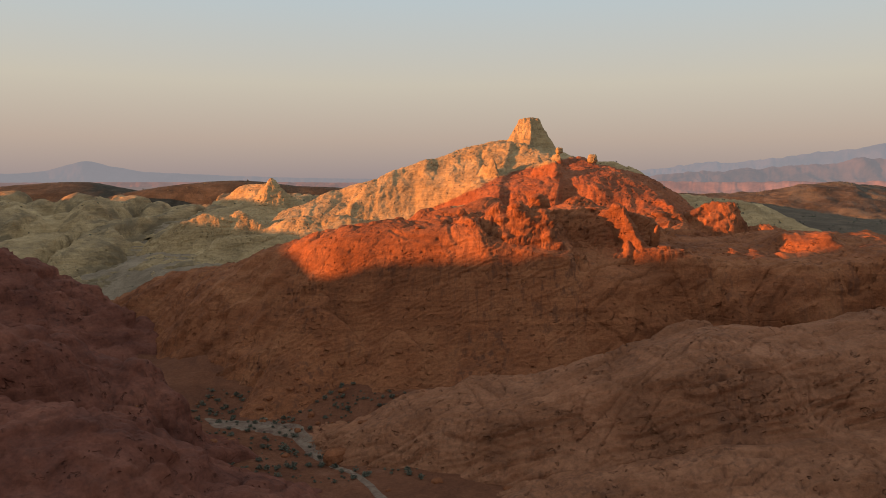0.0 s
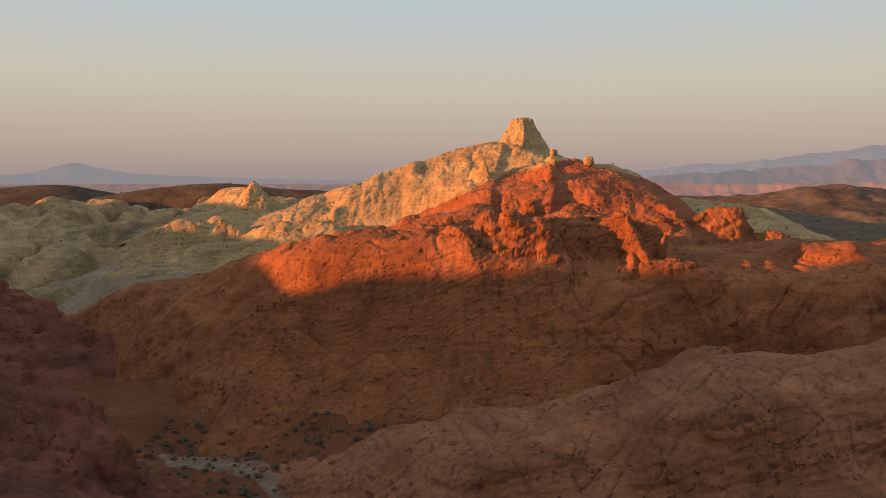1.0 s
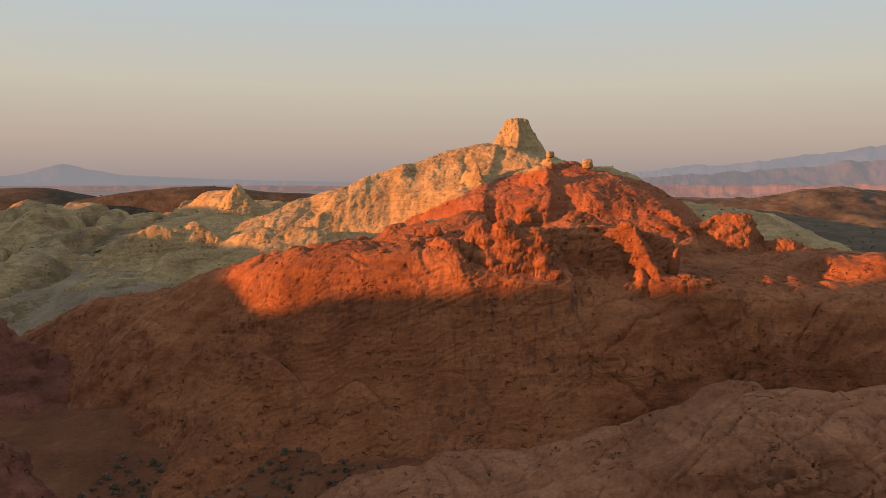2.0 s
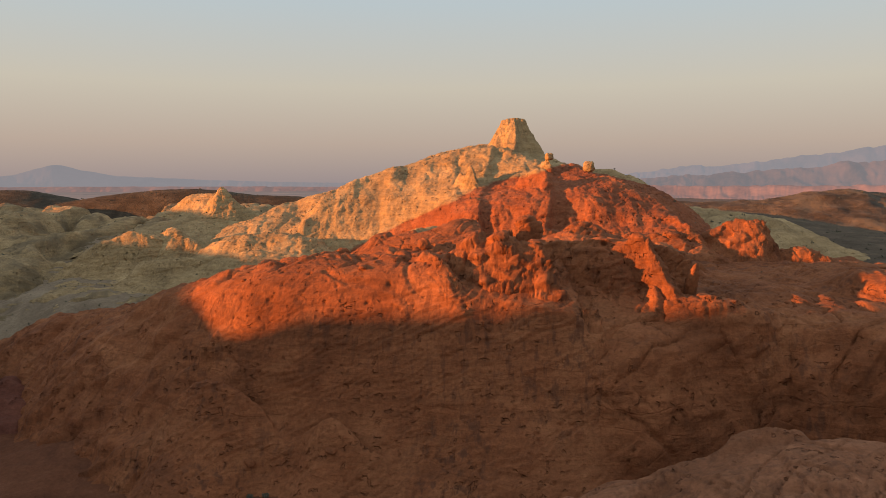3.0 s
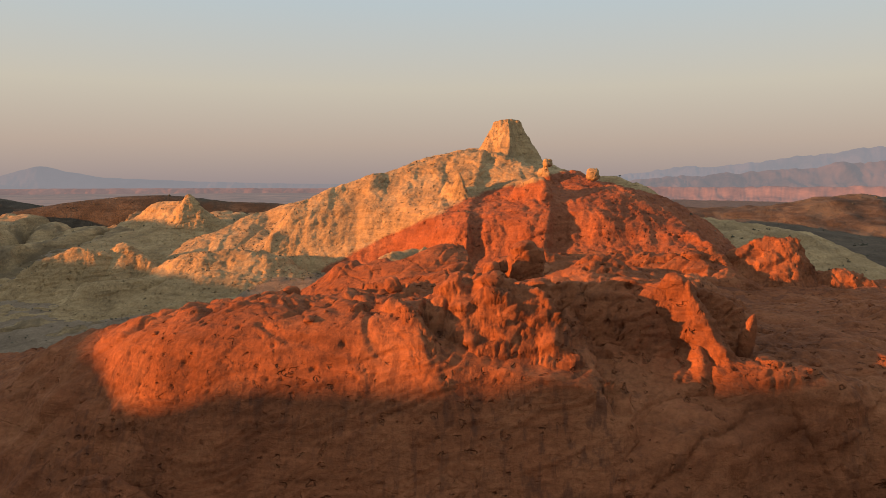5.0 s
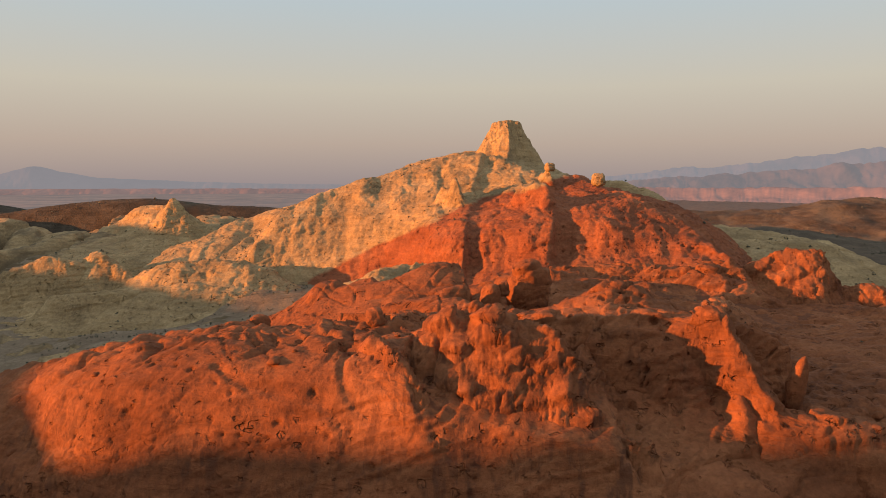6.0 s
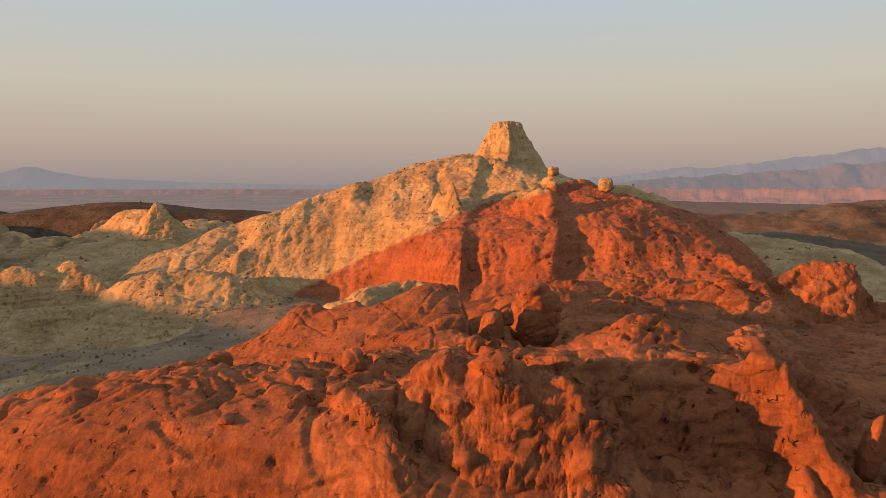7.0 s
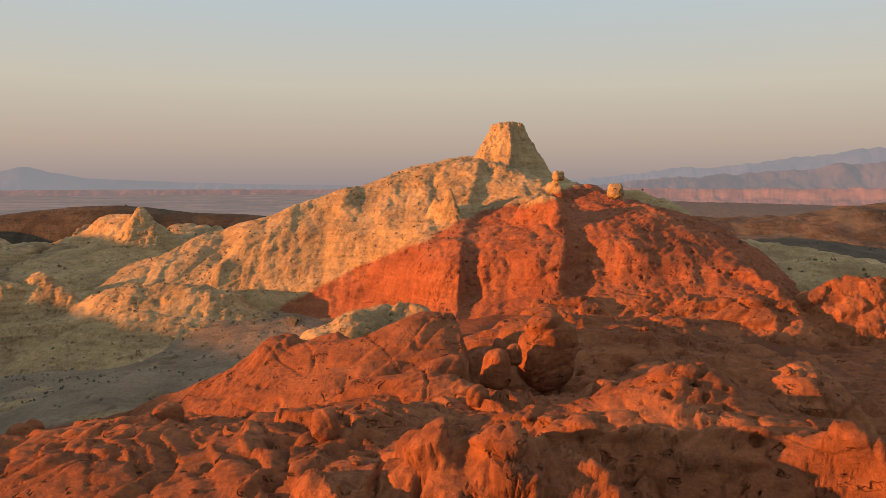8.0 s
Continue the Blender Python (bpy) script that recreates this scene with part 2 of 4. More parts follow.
def grid_mesh(name, V, keep=None, material=None):
    """A mesh object from a grid of points (rows, columns, 3)."""
    r, c = V.shape[:2]
    idx = np.arange(r * c).reshape(r, c)
    quads = np.stack([idx[:-1, :-1], idx[1:, :-1], idx[1:, 1:], idx[:-1, 1:]], -1).reshape(-1, 4)
    flat = V.reshape(-1, 3)
    if keep is not None:
        quads = quads[keep.reshape(-1)[quads].any(1)]
        used = np.unique(quads)
        back_to = np.zeros(len(flat), np.int64)
        back_to[used] = np.arange(len(used))
        flat, quads = flat[used], back_to[quads]
    me = bpy.data.meshes.new(name)
    me.vertices.add(len(flat))
    me.vertices.foreach_set("co", flat.astype(np.float32).ravel())
    me.loops.add(len(quads) * 4)
    me.loops.foreach_set("vertex_index", quads.ravel().astype(np.int32))
    me.polygons.add(len(quads))
    me.polygons.foreach_set("loop_start", np.arange(0, len(quads) * 4, 4, dtype=np.int32))
    me.polygons.foreach_set("use_smooth", np.ones(len(quads), bool))
    me.update(calc_edges=True)
    if material:
        me.materials.append(material)
    return new(name, me)


def rock_relief(P, bulge=2.0, bulge_size=14.0, crag=0.8, crag_size=5.0, layer=0.5, layer_size=1.6, bed=(-0.4, -0.05, 0.9), grain=2.0, pits=0.0, pit_size=5.0, joint=0.3, flute=0.0, flute_size=5.0, block=0.0, block_size=5.0, pit_x=-1e6, seed=0.0):
    """Outward shift of a rock face: swells, crags, weathered beds, joints, flutes and hollows."""
    q = P + 2.5 * np.stack([gnoise(P / 11 + seed), gnoise(P / 11 + 31 + seed), gnoise(P / 11 + 57 + seed)], 1)
    b = np.array(bed) / np.linalg.norm(bed)
    dip = np.cross(b, (0, 1, 0))
    dip /= np.linalg.norm(dip)
    long = q - (1 - 1 / grain) * (q @ dip)[:, None] * dip
    out = bulge * 1.6 * billow(q, bulge_size, 2, 0.45, seed)
    if crag:
        out += crag * 1.5 * billow(long, crag_size, 3, 0.42, seed + 5.0)
    if layer:
        s = (q @ b) / layer_size + 1.3 * gnoise(q / 20 + seed)
        k = np.floor(s)
        f = (s - k).astype(np.float32)
        step = JIT[PERM[k.astype(np.int32) & 255], 0]
        tooth = np.where(f < 0.85, f / 0.85, (1 - f) / 0.15) - 0.5
        flat = np.stack([q[:, 0] / 16, q[:, 1] / 16, k * 1.7], 1)
        out += layer * (0.25 + 1.1 * step) * tooth * np.clip(0.55 + 2.2 * gnoise(flat + seed), 0.0, 1.2)
    if joint:
        for turn in (0.5, 2.0):
            s = np.stack([q[:, 0] * math.cos(turn) + q[:, 1] * math.sin(turn), (-q[:, 0] * math.sin(turn) + q[:, 1] * math.cos(turn)) * 0.25, q[:, 2] * 0.22], 1)
            v = gnoise(s / 11 + seed + turn)
            out -= joint * 1.6 * np.exp(-(v / 0.014) ** 2) * np.clip(1.2 + 3 * gnoise(P / 19 + 7 + turn), 0, 1)
    if flute:
        s = np.stack([q[:, 0], q[:, 1] * 0.5, q[:, 2] * 0.12], 1)
        out += flute * 1.6 * billow(s, flute_size, 3, 0.5, seed + 2)
    if block:
        d1, d2, which, tilt = cells(long * (1, 1, 1.2), block_size)
        gap = d2 - d1
        out += block * ((1.1 * (which - 0.45) + 1.7 * tilt) * np.clip(gap / 0.13, 0, 1) - 0.45 * np.exp(-(gap / 0.06) ** 2))
    if pits:
        for size, depth, share in ((pit_size, 1.0, 0.50), (pit_size * 0.45, 0.55, 0.45)):
            d, _, which, _ = cells(q * (1, 1, 1.25), size)
            radius = 0.16 + 0.22 * which
            hole = np.clip(1 - (d / radius) ** 2, 0, 1)
            out -= pits * depth * np.sqrt(hole) * (which < share) * np.clip(0.9 + 2.5 * gnoise(P / 24 + 3 + seed), 0, 1) * np.clip((P[:, 0] - pit_x) / 15, 0, 1)
    out += 0.22 * fbm(P, 2.2, 3, 0.55, seed)
    return out


def shift_out(V, amount, floor=None):
    """Move the grid's points along its normals."""
    du = np.gradient(V, axis=0)
    dv = np.gradient(V, axis=1)
    N = np.cross(du, dv)
    N /= np.linalg.norm(N, axis=2, keepdims=True) + 1e-9
    return V + N * amount[..., None]


def land(name, height, box, step, rows, material, label, category, under=None, warp=1.0, kind="", fine=0.5, calm=None, **rough):
    """A rock form: its height over box (x0, x1, y0, y1), with rows spread evenly along each slope, then weathered."""
    x0, x1, y0, y1 = box
    xs = np.arange(x0, x1 + step, step)
    ys = np.arange(y0, y1 + fine, fine)
    X, Y = np.meshgrid(xs, ys, indexing="ij")
    flat = np.stack([X.ravel(), Y.ravel(), np.zeros(X.size)], 1)
    wx = warp * (6 * fbm(flat, 28, 2, 0.5, 3.3) + 2.0 * fbm(flat, 8, 2, 0.5, 1.1)).reshape(X.shape)
    wy = warp * (6 * fbm(flat, 28, 2, 0.5, 40.7) + 2.0 * fbm(flat, 8, 2, 0.5, 21.1)).reshape(X.shape)
    Z = height(X + wx, Y + wy)
    arc = np.concatenate([np.zeros((len(xs), 1)), np.cumsum(fine + np.abs(np.diff(Z, axis=1)) * 0.9, axis=1)], 1)
    V = np.zeros((len(xs), rows, 3))
    for i in range(len(xs)):
        at = np.linspace(0, arc[i, -1], rows)
        V[i, :, 0] = xs[i]
        V[i, :, 1] = np.interp(at, arc[i], ys)
        V[i, :, 2] = np.interp(at, arc[i], Z[i])
    P = V.reshape(-1, 3)
    out = rock_relief(P, **rough).reshape(V.shape[:2])
    if calm:
        out = out * calm(V[..., 0], V[..., 1])
    V = shift_out(V, out)
    keep = None
    if under is not None:
        keep = V[..., 2] > under(V[..., 0], V[..., 1]) - 5.0
    ob = grid_mesh(name, V, keep, material)
    return tagged(ob, label, category, kind=kind)


SPOTS = ((0, 0, -25), (-60, 150, -13), (-45, 234, -13), (-73, 267, -12), (30, 200, -10), (100, 180, -6), (-130, 260, -6), (-150, 330, -8), (-180, 388, -5), (0, 288, -2), (60, 268, -2), (-45, 300, -4), (120, 258, 0), (0, 345, 50), (-40, 352, 48), (40, 420, 50),
         (85, 470, 48), (0, 440, 46), (-60, 450, 30), (-110, 515, 22), (-160, 520, 18), (-200, 560, 20), (-300, 580, -6), (-300, 655, 18), (-240, 450, -5))
SPOTS_FAR = ((-60, 540, 38), (130, 350, 44), (200, 400, 40), (250, 600, 45), (320, 800, 46), (274, 747, 55), (460, 800, 27), (-250, 760, 36), (-400, 900, 42), (300, 1000, 46), (0, 900, 45), (0, 1500, 34), (800, 1200, 20), (-900, 1200, 38),
             (0, 2600, 34), (2000, 2400, -20), (-2000, 2400, 38), (700, 2400, -20))
SPOTS_EDGE = ((0, 4600, 36), (3000, 3400, -10), (-3000, 3400, 40), (-1500, 4200, 40), (0, -300, -10), (400, 0, 0), (-300, 150, 0), (500, 400, 20), (-600, 500, 10), (0, -3000, 0), (-3000, 0, 0), (3000, 0, 0))


def ground_level(X, Y):
    """The lie of the open ground between its spot heights."""
    total, weight = 0.0, 0.0
    for x, y, z in SPOTS + SPOTS_FAR + SPOTS_EDGE:
        w = 1.0 / ((X - x) ** 2 + (Y - y) ** 2 + 120.0) ** 1.6
        total, weight = total + w * z, weight + w
    return total / weight

# ---- ground ----
def ground_material():
    m, n, l, bsdf = graph("desert_ground")
    vec = n.new("ShaderNodeTexCoord").outputs["Object"]
    xyz = n.new("ShaderNodeSeparateXYZ")
    l.new(vec, xyz.inputs[0])
    wav = noise_node(n, l, vec, 0.02, 6, 0.6)
    grain = noise_node(n, l, vec, 0.8, 7, 0.7)
    patch = noise_node(n, l, vec, 0.06, 7, 0.65, 0.5)
    red = ramp(n, l, patch, [(0.3, (0.14, 0.056, 0.032)), (0.55, (0.21, 0.085, 0.045)), (0.75, (0.27, 0.125, 0.075))])
    pale = ramp(n, l, patch, [(0.3, (0.17, 0.125, 0.085)), (0.5, (0.26, 0.195, 0.13)), (0.7, (0.34, 0.26, 0.175))])
    scrub = ramp(n, l, patch, [(0.3, (0.09, 0.068, 0.048)), (0.55, (0.13, 0.098, 0.068)), (0.75, (0.20, 0.14, 0.095))])
    w = sums(n, l, "MULTIPLY_ADD", wav, 120.0, -60.0)
    # pale rock floor starts behind the red ridge, left of the peak
    edge = sums(n, l, "ADD", sums(n, l, "SUBTRACT", sums(n, l, "MULTIPLY_ADD", xyz.outputs[0], -1.6, xyz.outputs[1]), 455.0), sums(n, l, "MULTIPLY", w, 0.3))
    side = sums(n, l, "SUBTRACT", sums(n, l, "MULTIPLY_ADD", xyz.outputs[0], -0.35, xyz.outputs[1]), 442.0)
    edge = sums(n, l, "MINIMUM", edge, side)
    is_pale = ramp(n, l, sums(n, l, "MULTIPLY_ADD", edge, 0.06, 0.5), [(0.3, grey(0)), (0.7, grey(1))])
    far_edge = sums(n, l, "ADD", sums(n, l, "SUBTRACT", sums(n, l, "MULTIPLY_ADD", xyz.outputs[0], 1.6, xyz.outputs[1]), 800.0), w)
    is_scrub = ramp(n, l, sums(n, l, "MULTIPLY_ADD", far_edge, 0.012, 0.5), [(0.2, grey(0)), (0.8, grey(1))])
    colour = mix(n, l, "MIX", is_pale, red, pale)
    colour = mix(n, l, "MIX", is_scrub, colour, scrub)
    # far ground turns greyer beyond 1100 m, haze put into its colour
    plain = ramp(n, l, patch, [(0.3, (0.10, 0.085, 0.075)), (0.7, (0.21, 0.17, 0.145))])
    colour = mix(n, l, "MIX", ramp(n, l, sums(n, l, "MULTIPLY_ADD", sums(n, l, "ADD", xyz.outputs[1], w), 0.001, -1.1), [(0.0, grey(0)), (0.4, grey(1))]), colour, plain)
    colour = mix(n, l, "OVERLAY", 0.5, colour, ramp(n, l, grain, [(0.3, grey(0.28)), (0.7, grey(0.72))]))
    l.new(colour, bsdf.inputs["Base Color"])
    bsdf.inputs["Roughness"].default_value = 0.95
    bsdf.inputs["Specular IOR Level"].default_value = 0.1
    relief(n, l, bsdf, [(patch, 1.0), (noise_node(n, l, vec, 0.4, 9, 0.7), 0.9), (grain, 0.2)])
    return m


ground_mat = ground_material()
ang = np.radians(np.concatenate([np.arange(-180, -44, 3.0), np.arange(-44, 44, 0.3), np.arange(44, 180.1, 3.0)]))
rad = 6.0 * np.exp(np.arange(0, 6.69, 0.018))
A, R = np.meshgrid(ang, rad, indexing="ij")
GX, GY = R * np.sin(A), 120 + R * np.cos(A)
GZ = ground_level(GX, GY)
flat = np.stack([GX.ravel(), GY.ravel(), np.zeros(GX.size)], 1)
rise = (2.2 * billow(flat, 30, 3, 0.5) + 1.5 * fbm(flat, 9, 4, 0.55) + 3.0 * fbm(flat, 90, 2)).reshape(GX.shape)
calm = np.clip((np.hypot(GX + 30, GY - 210) - 60) / 60, 0.25, 1)
GZ += rise * calm
ground = tagged(grid_mesh("ground", np.stack([GX, GY, GZ], -1), None, ground_mat), "desert floor of red soil, pale rock and scrub", "ground", kind="structure")


# ---- red ridge across the canyon ----
brow = course([(-92, 336), (-66, 320), (-56, 313), (-43, 306), (-33, 302.5), (-25, 300.5), (-12, 296.5), (-2, 294.8), (6, 291.8), (12, 289.6), (17, 288.2), (27, 288), (36, 285), (44, 283), (53, 282), (60, 286), (70, 287), (90, 288), (124, 291)])
top_level = course([(-92, 18), (-84, 30), (-74, 41), (-66, 48), (-56, 52), (-37, 55.5), (-24, 57), (-12, 57.3), (0, 58.8), (10, 59.8), (14, 60.5), (50, 60), (66, 60), (71, 57), (77, 51), (84, 47), (95, 44), (124, 40)])
face = course([(-60, -80), (-30, -62), (-18, -52), (-10.5, -39), (-6.5, -28), (-3.5, -18.5), (0, -8.5), (3, -4.2), (7, -1.6), (14, 0), (60, 0)], 1.2)
foot_slope = ridge([(-80, 304, -2), (-58, 294, 24), (-40, 290, 19), (-30, 285, 9), (-17, 279, 18), (-6, 275, 10), (10, 280, 5), (26, 275, 13), (44, 271, 16), (66, 267, 11), (84, 262, 6)], [(0, 0), (2, -3), (5, -10), (10, -18), (22, -27), (45, -38)], blur=1.2)
long_joint = groove([(-22, 305.5), (-16, 301), (-8, 297.5), (-1, 295), (4, 291.5)], 0.7)
arched_joint = groove([(4, 304), (2.5, 299), (3.5, 295), (8, 290.5), (13, 288.5)], 0.8)


def main_ridge(X, Y):
    """The ridge: a smooth brow above a steep face, with the two niches on either side of its buttress."""
    z = top_level(X) + face(Y - brow(X)) - 0.30 * np.maximum(Y - 332, 0)
    niche = 49.6 + 0.5 * (Y - 288) + 2.0 * np.maximum(17 - X, 0) + 0.6 * np.maximum(X - 56, 0)
    z = smin(z, niche, 1.2)
    hollow = 44.5 + 0.55 * (Y - 287) + 1.5 * np.maximum(52 - X, 0) + 2.2 * np.maximum(X - 71, 0)
    z = smin(z, np.where(Y < 307, hollow, hollow + 3.0 * (Y - 307)), 1.5)
    z = z - 0.9 * long_joint(X, Y) - 1.0 * arched_joint(X, Y)
    return smax(z, foot_slope(X, Y), 3.0)


def ridge_calm(X, Y):
    """The face is smooth slickrock, the top broken."""
    return 0.3 + 0.7 * np.clip((Y - brow(X) - 5) / 8, 0, 1)


great_ridge = land("red_sandstone_ridge", main_ridge, (-92, 124, 240, 366), 0.42, 400, red_rock, "long rounded ridge of red sandstone above a dry canyon", "rock ridge",
     under=ground_level, warp=0.35, calm=ridge_calm, bulge=1.5, bulge_size=22, crag=1.2, crag_size=4.5, grain=2.4, pits=2.2, pit_size=3.2, layer=1.7, layer_size=1.6, joint=0.4, block=1.0, block_size=13, fine=0.35)
tail = ridge([(-200, 430, 2), (-163, 408, 20), (-145, 398, 26), (-124, 384, 30), (-97, 361, 37.5), (-82, 351, 43.5), (-64, 340, 49), (-48, 333, 52.5)],
             [(0, 0), (8, -3), (18, -10), (28, -22), (40, -40), (55, -60)], [(0, 0), (10, -3), (25, -12), (45, -30)])
tail_ob = land("ridge_tail", tail, (-215, -15, 250, 450), 0.8, 260, red_rock, "shaded tail sloping down to the canyon", "", under=ground_level,
     bulge=2.4, bulge_size=15, crag=0.8, layer=0.9, layer_size=2.0, bed=(-0.5, 0.3, 0.8), pits=0.8, joint=0.5, block=0.8, block_size=11)
shelf = ridge([(68, 300, 44), (84, 303, 45.5), (100, 305, 46.5), (119, 301, 47), (132, 293, 45.5), (145, 293, 45.5), (151, 296, 48), (157, 299, 54), (164, 296, 49), (185, 290, 50), (240, 296, 46)],
              [(0, 0), (12, -0.8), (20, -2.2), (25, -6), (29, -13), (33, -28), (50, -58)], [(0, 0), (30, 0.5), (60, 0), (120, -10)])
shelf_ob = land("rock_shelf", shelf, (52, 255, 222, 400), 0.65, 280, red_rock, "hummocky shelf ending in a cliff", "", under=ground_level,
     bulge=3.0, bulge_size=20, crag=0.6, crag_size=7, pits=0.7, joint=0.7, block=0.7, block_size=10, grain=2.5, seed=2.0)

crest_fall = [(0, 0), (2.5, -1.2), (5, -4.5), (8, -12), (12, -28)]
sheer = [(0, 0), (1.2, -1.2), (2.6, -6), (4.5, -16), (8, -36)]
buttress_form = union([
    ridge([(20, 305, 64), (24, 301, 65), (27.5, 295, 58), (29.5, 291, 52)], crest_fall, blur=0.6),
    ridge([(27, 304, 65), (32, 299, 66.5), (36, 294, 62), (38.5, 289.5, 53)], crest_fall, blur=0.6),
    ridge([(34, 302, 63), (39, 297, 64), (42.5, 291.5, 60), (45, 287, 53)], crest_fall, sheer, blur=0.6),
    ridge([(45, 284, 48), (49, 282.5, 49.5), (53, 281, 49)], [(0, 0), (1.5, -1), (3, -5), (5, -14), (9, -34)], blur=0.6),
], 1.4)


def buttress(X, Y):
    """The crags, ending where the smooth ledge before them begins."""
    return buttress_form(X, Y) - 2.0 * np.maximum(291.5 - 0.30 * np.maximum(X - 26, 0) - Y, 0)


under_main = lambda X, Y: main_ridge(X, Y) + 1.0
butt = land("rock_buttress", buttress, (-4, 68, 264, 322), 0.3, 230, red_rock, "craggy sunlit buttress", "", under=under_main, warp=0.5,
     crag=0.5, crag_size=3.2, bulge=0.7, bulge_size=9, pits=0.4, pit_size=2.6, block=1.0, block_size=4.6, joint=0.5, layer=0.9, layer_size=1.6, grain=1.6, fine=0.25)
strip = ridge([(7, 304, 60.5), (12.5, 296, 60.3), (15.5, 293, 57), (18, 291, 52.5), (20.5, 289, 48.5)], [(0, 0), (1.2, -0.6), (2.4, -3), (4.5, -11), (7, -28), (11, -60)], blur=0.6)
strip_ob = land("slanting_rib", strip, (-4, 30, 276, 316), 0.3, 160, red_rock, "thin slanting rib beside a shaded niche", "", under=under_main, warp=0.4,
     crag=0.4, crag_size=3.2, bulge=0.5, bulge_size=9, pits=0.3, pit_size=2.4, block=0.5, block_size=4.4, joint=0.3, layer=0.6, layer_size=1.3, fine=0.25)
rib = union([
    ridge([(61, 302.5, 60), (66, 301, 63.5), (70.5, 299, 66), (73.8, 295.3, 61.5), (76.2, 290.8, 54), (78.2, 287.3, 49)], [(0, 0), (0.8, -0.5), (1.5, -3), (2.6, -10), (5, -28)], [(0, 0), (2.5, -0.6), (4.5, -3), (7, -10), (12, -26)], blur=0.5),
    ridge([(78, 287, 48.5), (90, 284.5, 49.3), (99, 281.5, 46)], [(0, 0), (2, -0.6), (4, -4), (6, -12), (9, -32)], [(0, 0), (6, -0.5), (12, -3), (20, -9)], blur=0.8)], 1.0)
rib_ob = land("rock_rib", rib, (50, 112, 262, 322), 0.32, 230, red_rock, "narrow rib running down the ridge", "", under=lambda X, Y: np.maximum(main_ridge(X, Y), shelf(X, Y)) + 0.8, warp=0.3,
     crag=0.6, crag_size=4, bulge=0.3, bulge_size=7, pits=0.2, block=0.6, block_size=4, fine=0.25)
tafoni = union([ridge([(18, 322, 58.5), (30, 321, 60.5), (42, 321, 62.3), (50, 321, 65.3), (57, 322, 67.8), (61, 319, 67.5), (63, 313, 64)], [(0, 0), (4, -0.9), (10, -2.4), (15, -4), (17, -9), (20, -24), (26, -54)], [(0, 0), (8, -3), (22, -12)]),
                ridge([(40, 312, 61.5), (48, 309, 63), (54, 306.5, 63.6), (60, 305, 64), (66, 301.5, 63.5)], [(0, 0), (0.8, -0.5), (2, -5), (3.5, -18), (6, -44)], [(0, 0), (8, -0.2), (15, -2.5)], blur=0.5)])
honey = land("honeycombed_crest", tafoni, (8, 88, 290, 348), 0.36, 220, red_rock, "low crest honeycombed with hollows", "", under=under_main, warp=0.7,
     crag=0.6, pits=1.9, pit_size=3.4, bulge=0.8, bulge_size=9, block=0.5, block_size=5, fine=0.25)
for name, crest, box in (("honeycombed_knoll", [(-66, 339, 48), (-40, 332, 55), (-24, 330, 57.6), (-8, 328, 57), (2, 325, 56)], (-78, 16, 314, 352)),
                         ("honeycombed_ledge", [(-2, 354, 53.5), (8, 350, 56.5), (15, 343, 59.5), (24, 338, 62), (31, 335, 60.5)], (-14, 46, 322, 366))):
    piece = land(name, ridge(crest, [(0, 0), (2, -0.8), (5, -4), (10, -9)]), box, 0.36, 130, red_rock, "low knolls full of small hollows", "", under=under_main, warp=0.6,
         crag=0.6, pits=1.8, pit_size=2.8, bulge=1.4, bulge_size=7, fine=0.25)
    piece.parent = great_ridge
for piece in (butt, strip_ob, rib_ob, honey, tail_ob, shelf_ob):
    piece.parent = great_ridge
slab_form = union([ridge([(-48, 390, 40), (-36, 385, 46.5), (-22, 382, 52), (-17, 380, 55.5), (-12.5, 380, 59.8), (-7.5, 378, 61.3), (-3, 376, 60), (2, 374, 62), (9, 370, 62.6), (16.7, 370, 65.6), (23.3, 373, 67.2), (27.5, 374, 66.5)],
                    [(0, 0), (4, -1.0), (10, -4), (18, -7.5), (23, -10), (26, -15), (34, -24)], [(0, 0), (6, -3), (12, -10), (25, -22)], blur=1.0),
              ridge([(10, 346, 59.5), (20, 342, 62.5), (26.5, 345, 64.2)], [(0, 0), (2, -1), (5, -5), (10, -13)])], 1.5)
slab = lambda X, Y: slab_form(X, Y) - 3.0 * np.maximum(X - 29, 0)
land("tilted_slab", slab, (-65, 48, 324, 402), 0.36, 260, red_rock, "big smooth tilted slab of red sandstone", "rock", under=lambda X, Y: ground_level(X, Y) - 3, warp=0.25,
     bulge=0.7, crag=0.3, pits=0.7, joint=0.3, block=0.5, block_size=9, grain=3.0, layer=0.5, layer_size=2.6, fine=0.25)
bench = union([ridge([(56, 398, 60), (76, 400, 59), (88, 403, 54), (97, 414, 48)], [(0, 0), (8, -1), (18, -3), (30, -9), (50, -20)]),
               ridge([(58, 348, 58), (70, 358, 60), (82, 366, 57), (95, 360, 58)], [(0, 0), (5, -2), (11, -7), (22, -17)]),
               ridge([(70, 476, 53), (105, 474, 55), (125, 470, 54), (140, 466, 56)], [(0, 0), (6, -2), (14, -7), (30, -16)])], 3)
land("red_rock_bench", bench, (10, 165, 325, 495), 0.55, 300, red_rock, "broken bench of red sandstone below the peak", "rock", under=lambda X, Y: ground_level(X, Y) - 3,
     bulge=1.6, bulge_size=16, crag=0.4, crag_size=6, pits=1.3, pit_size=4, block=1.5, block_size=8, grain=2.6, layer=0.7, layer_size=2.0)
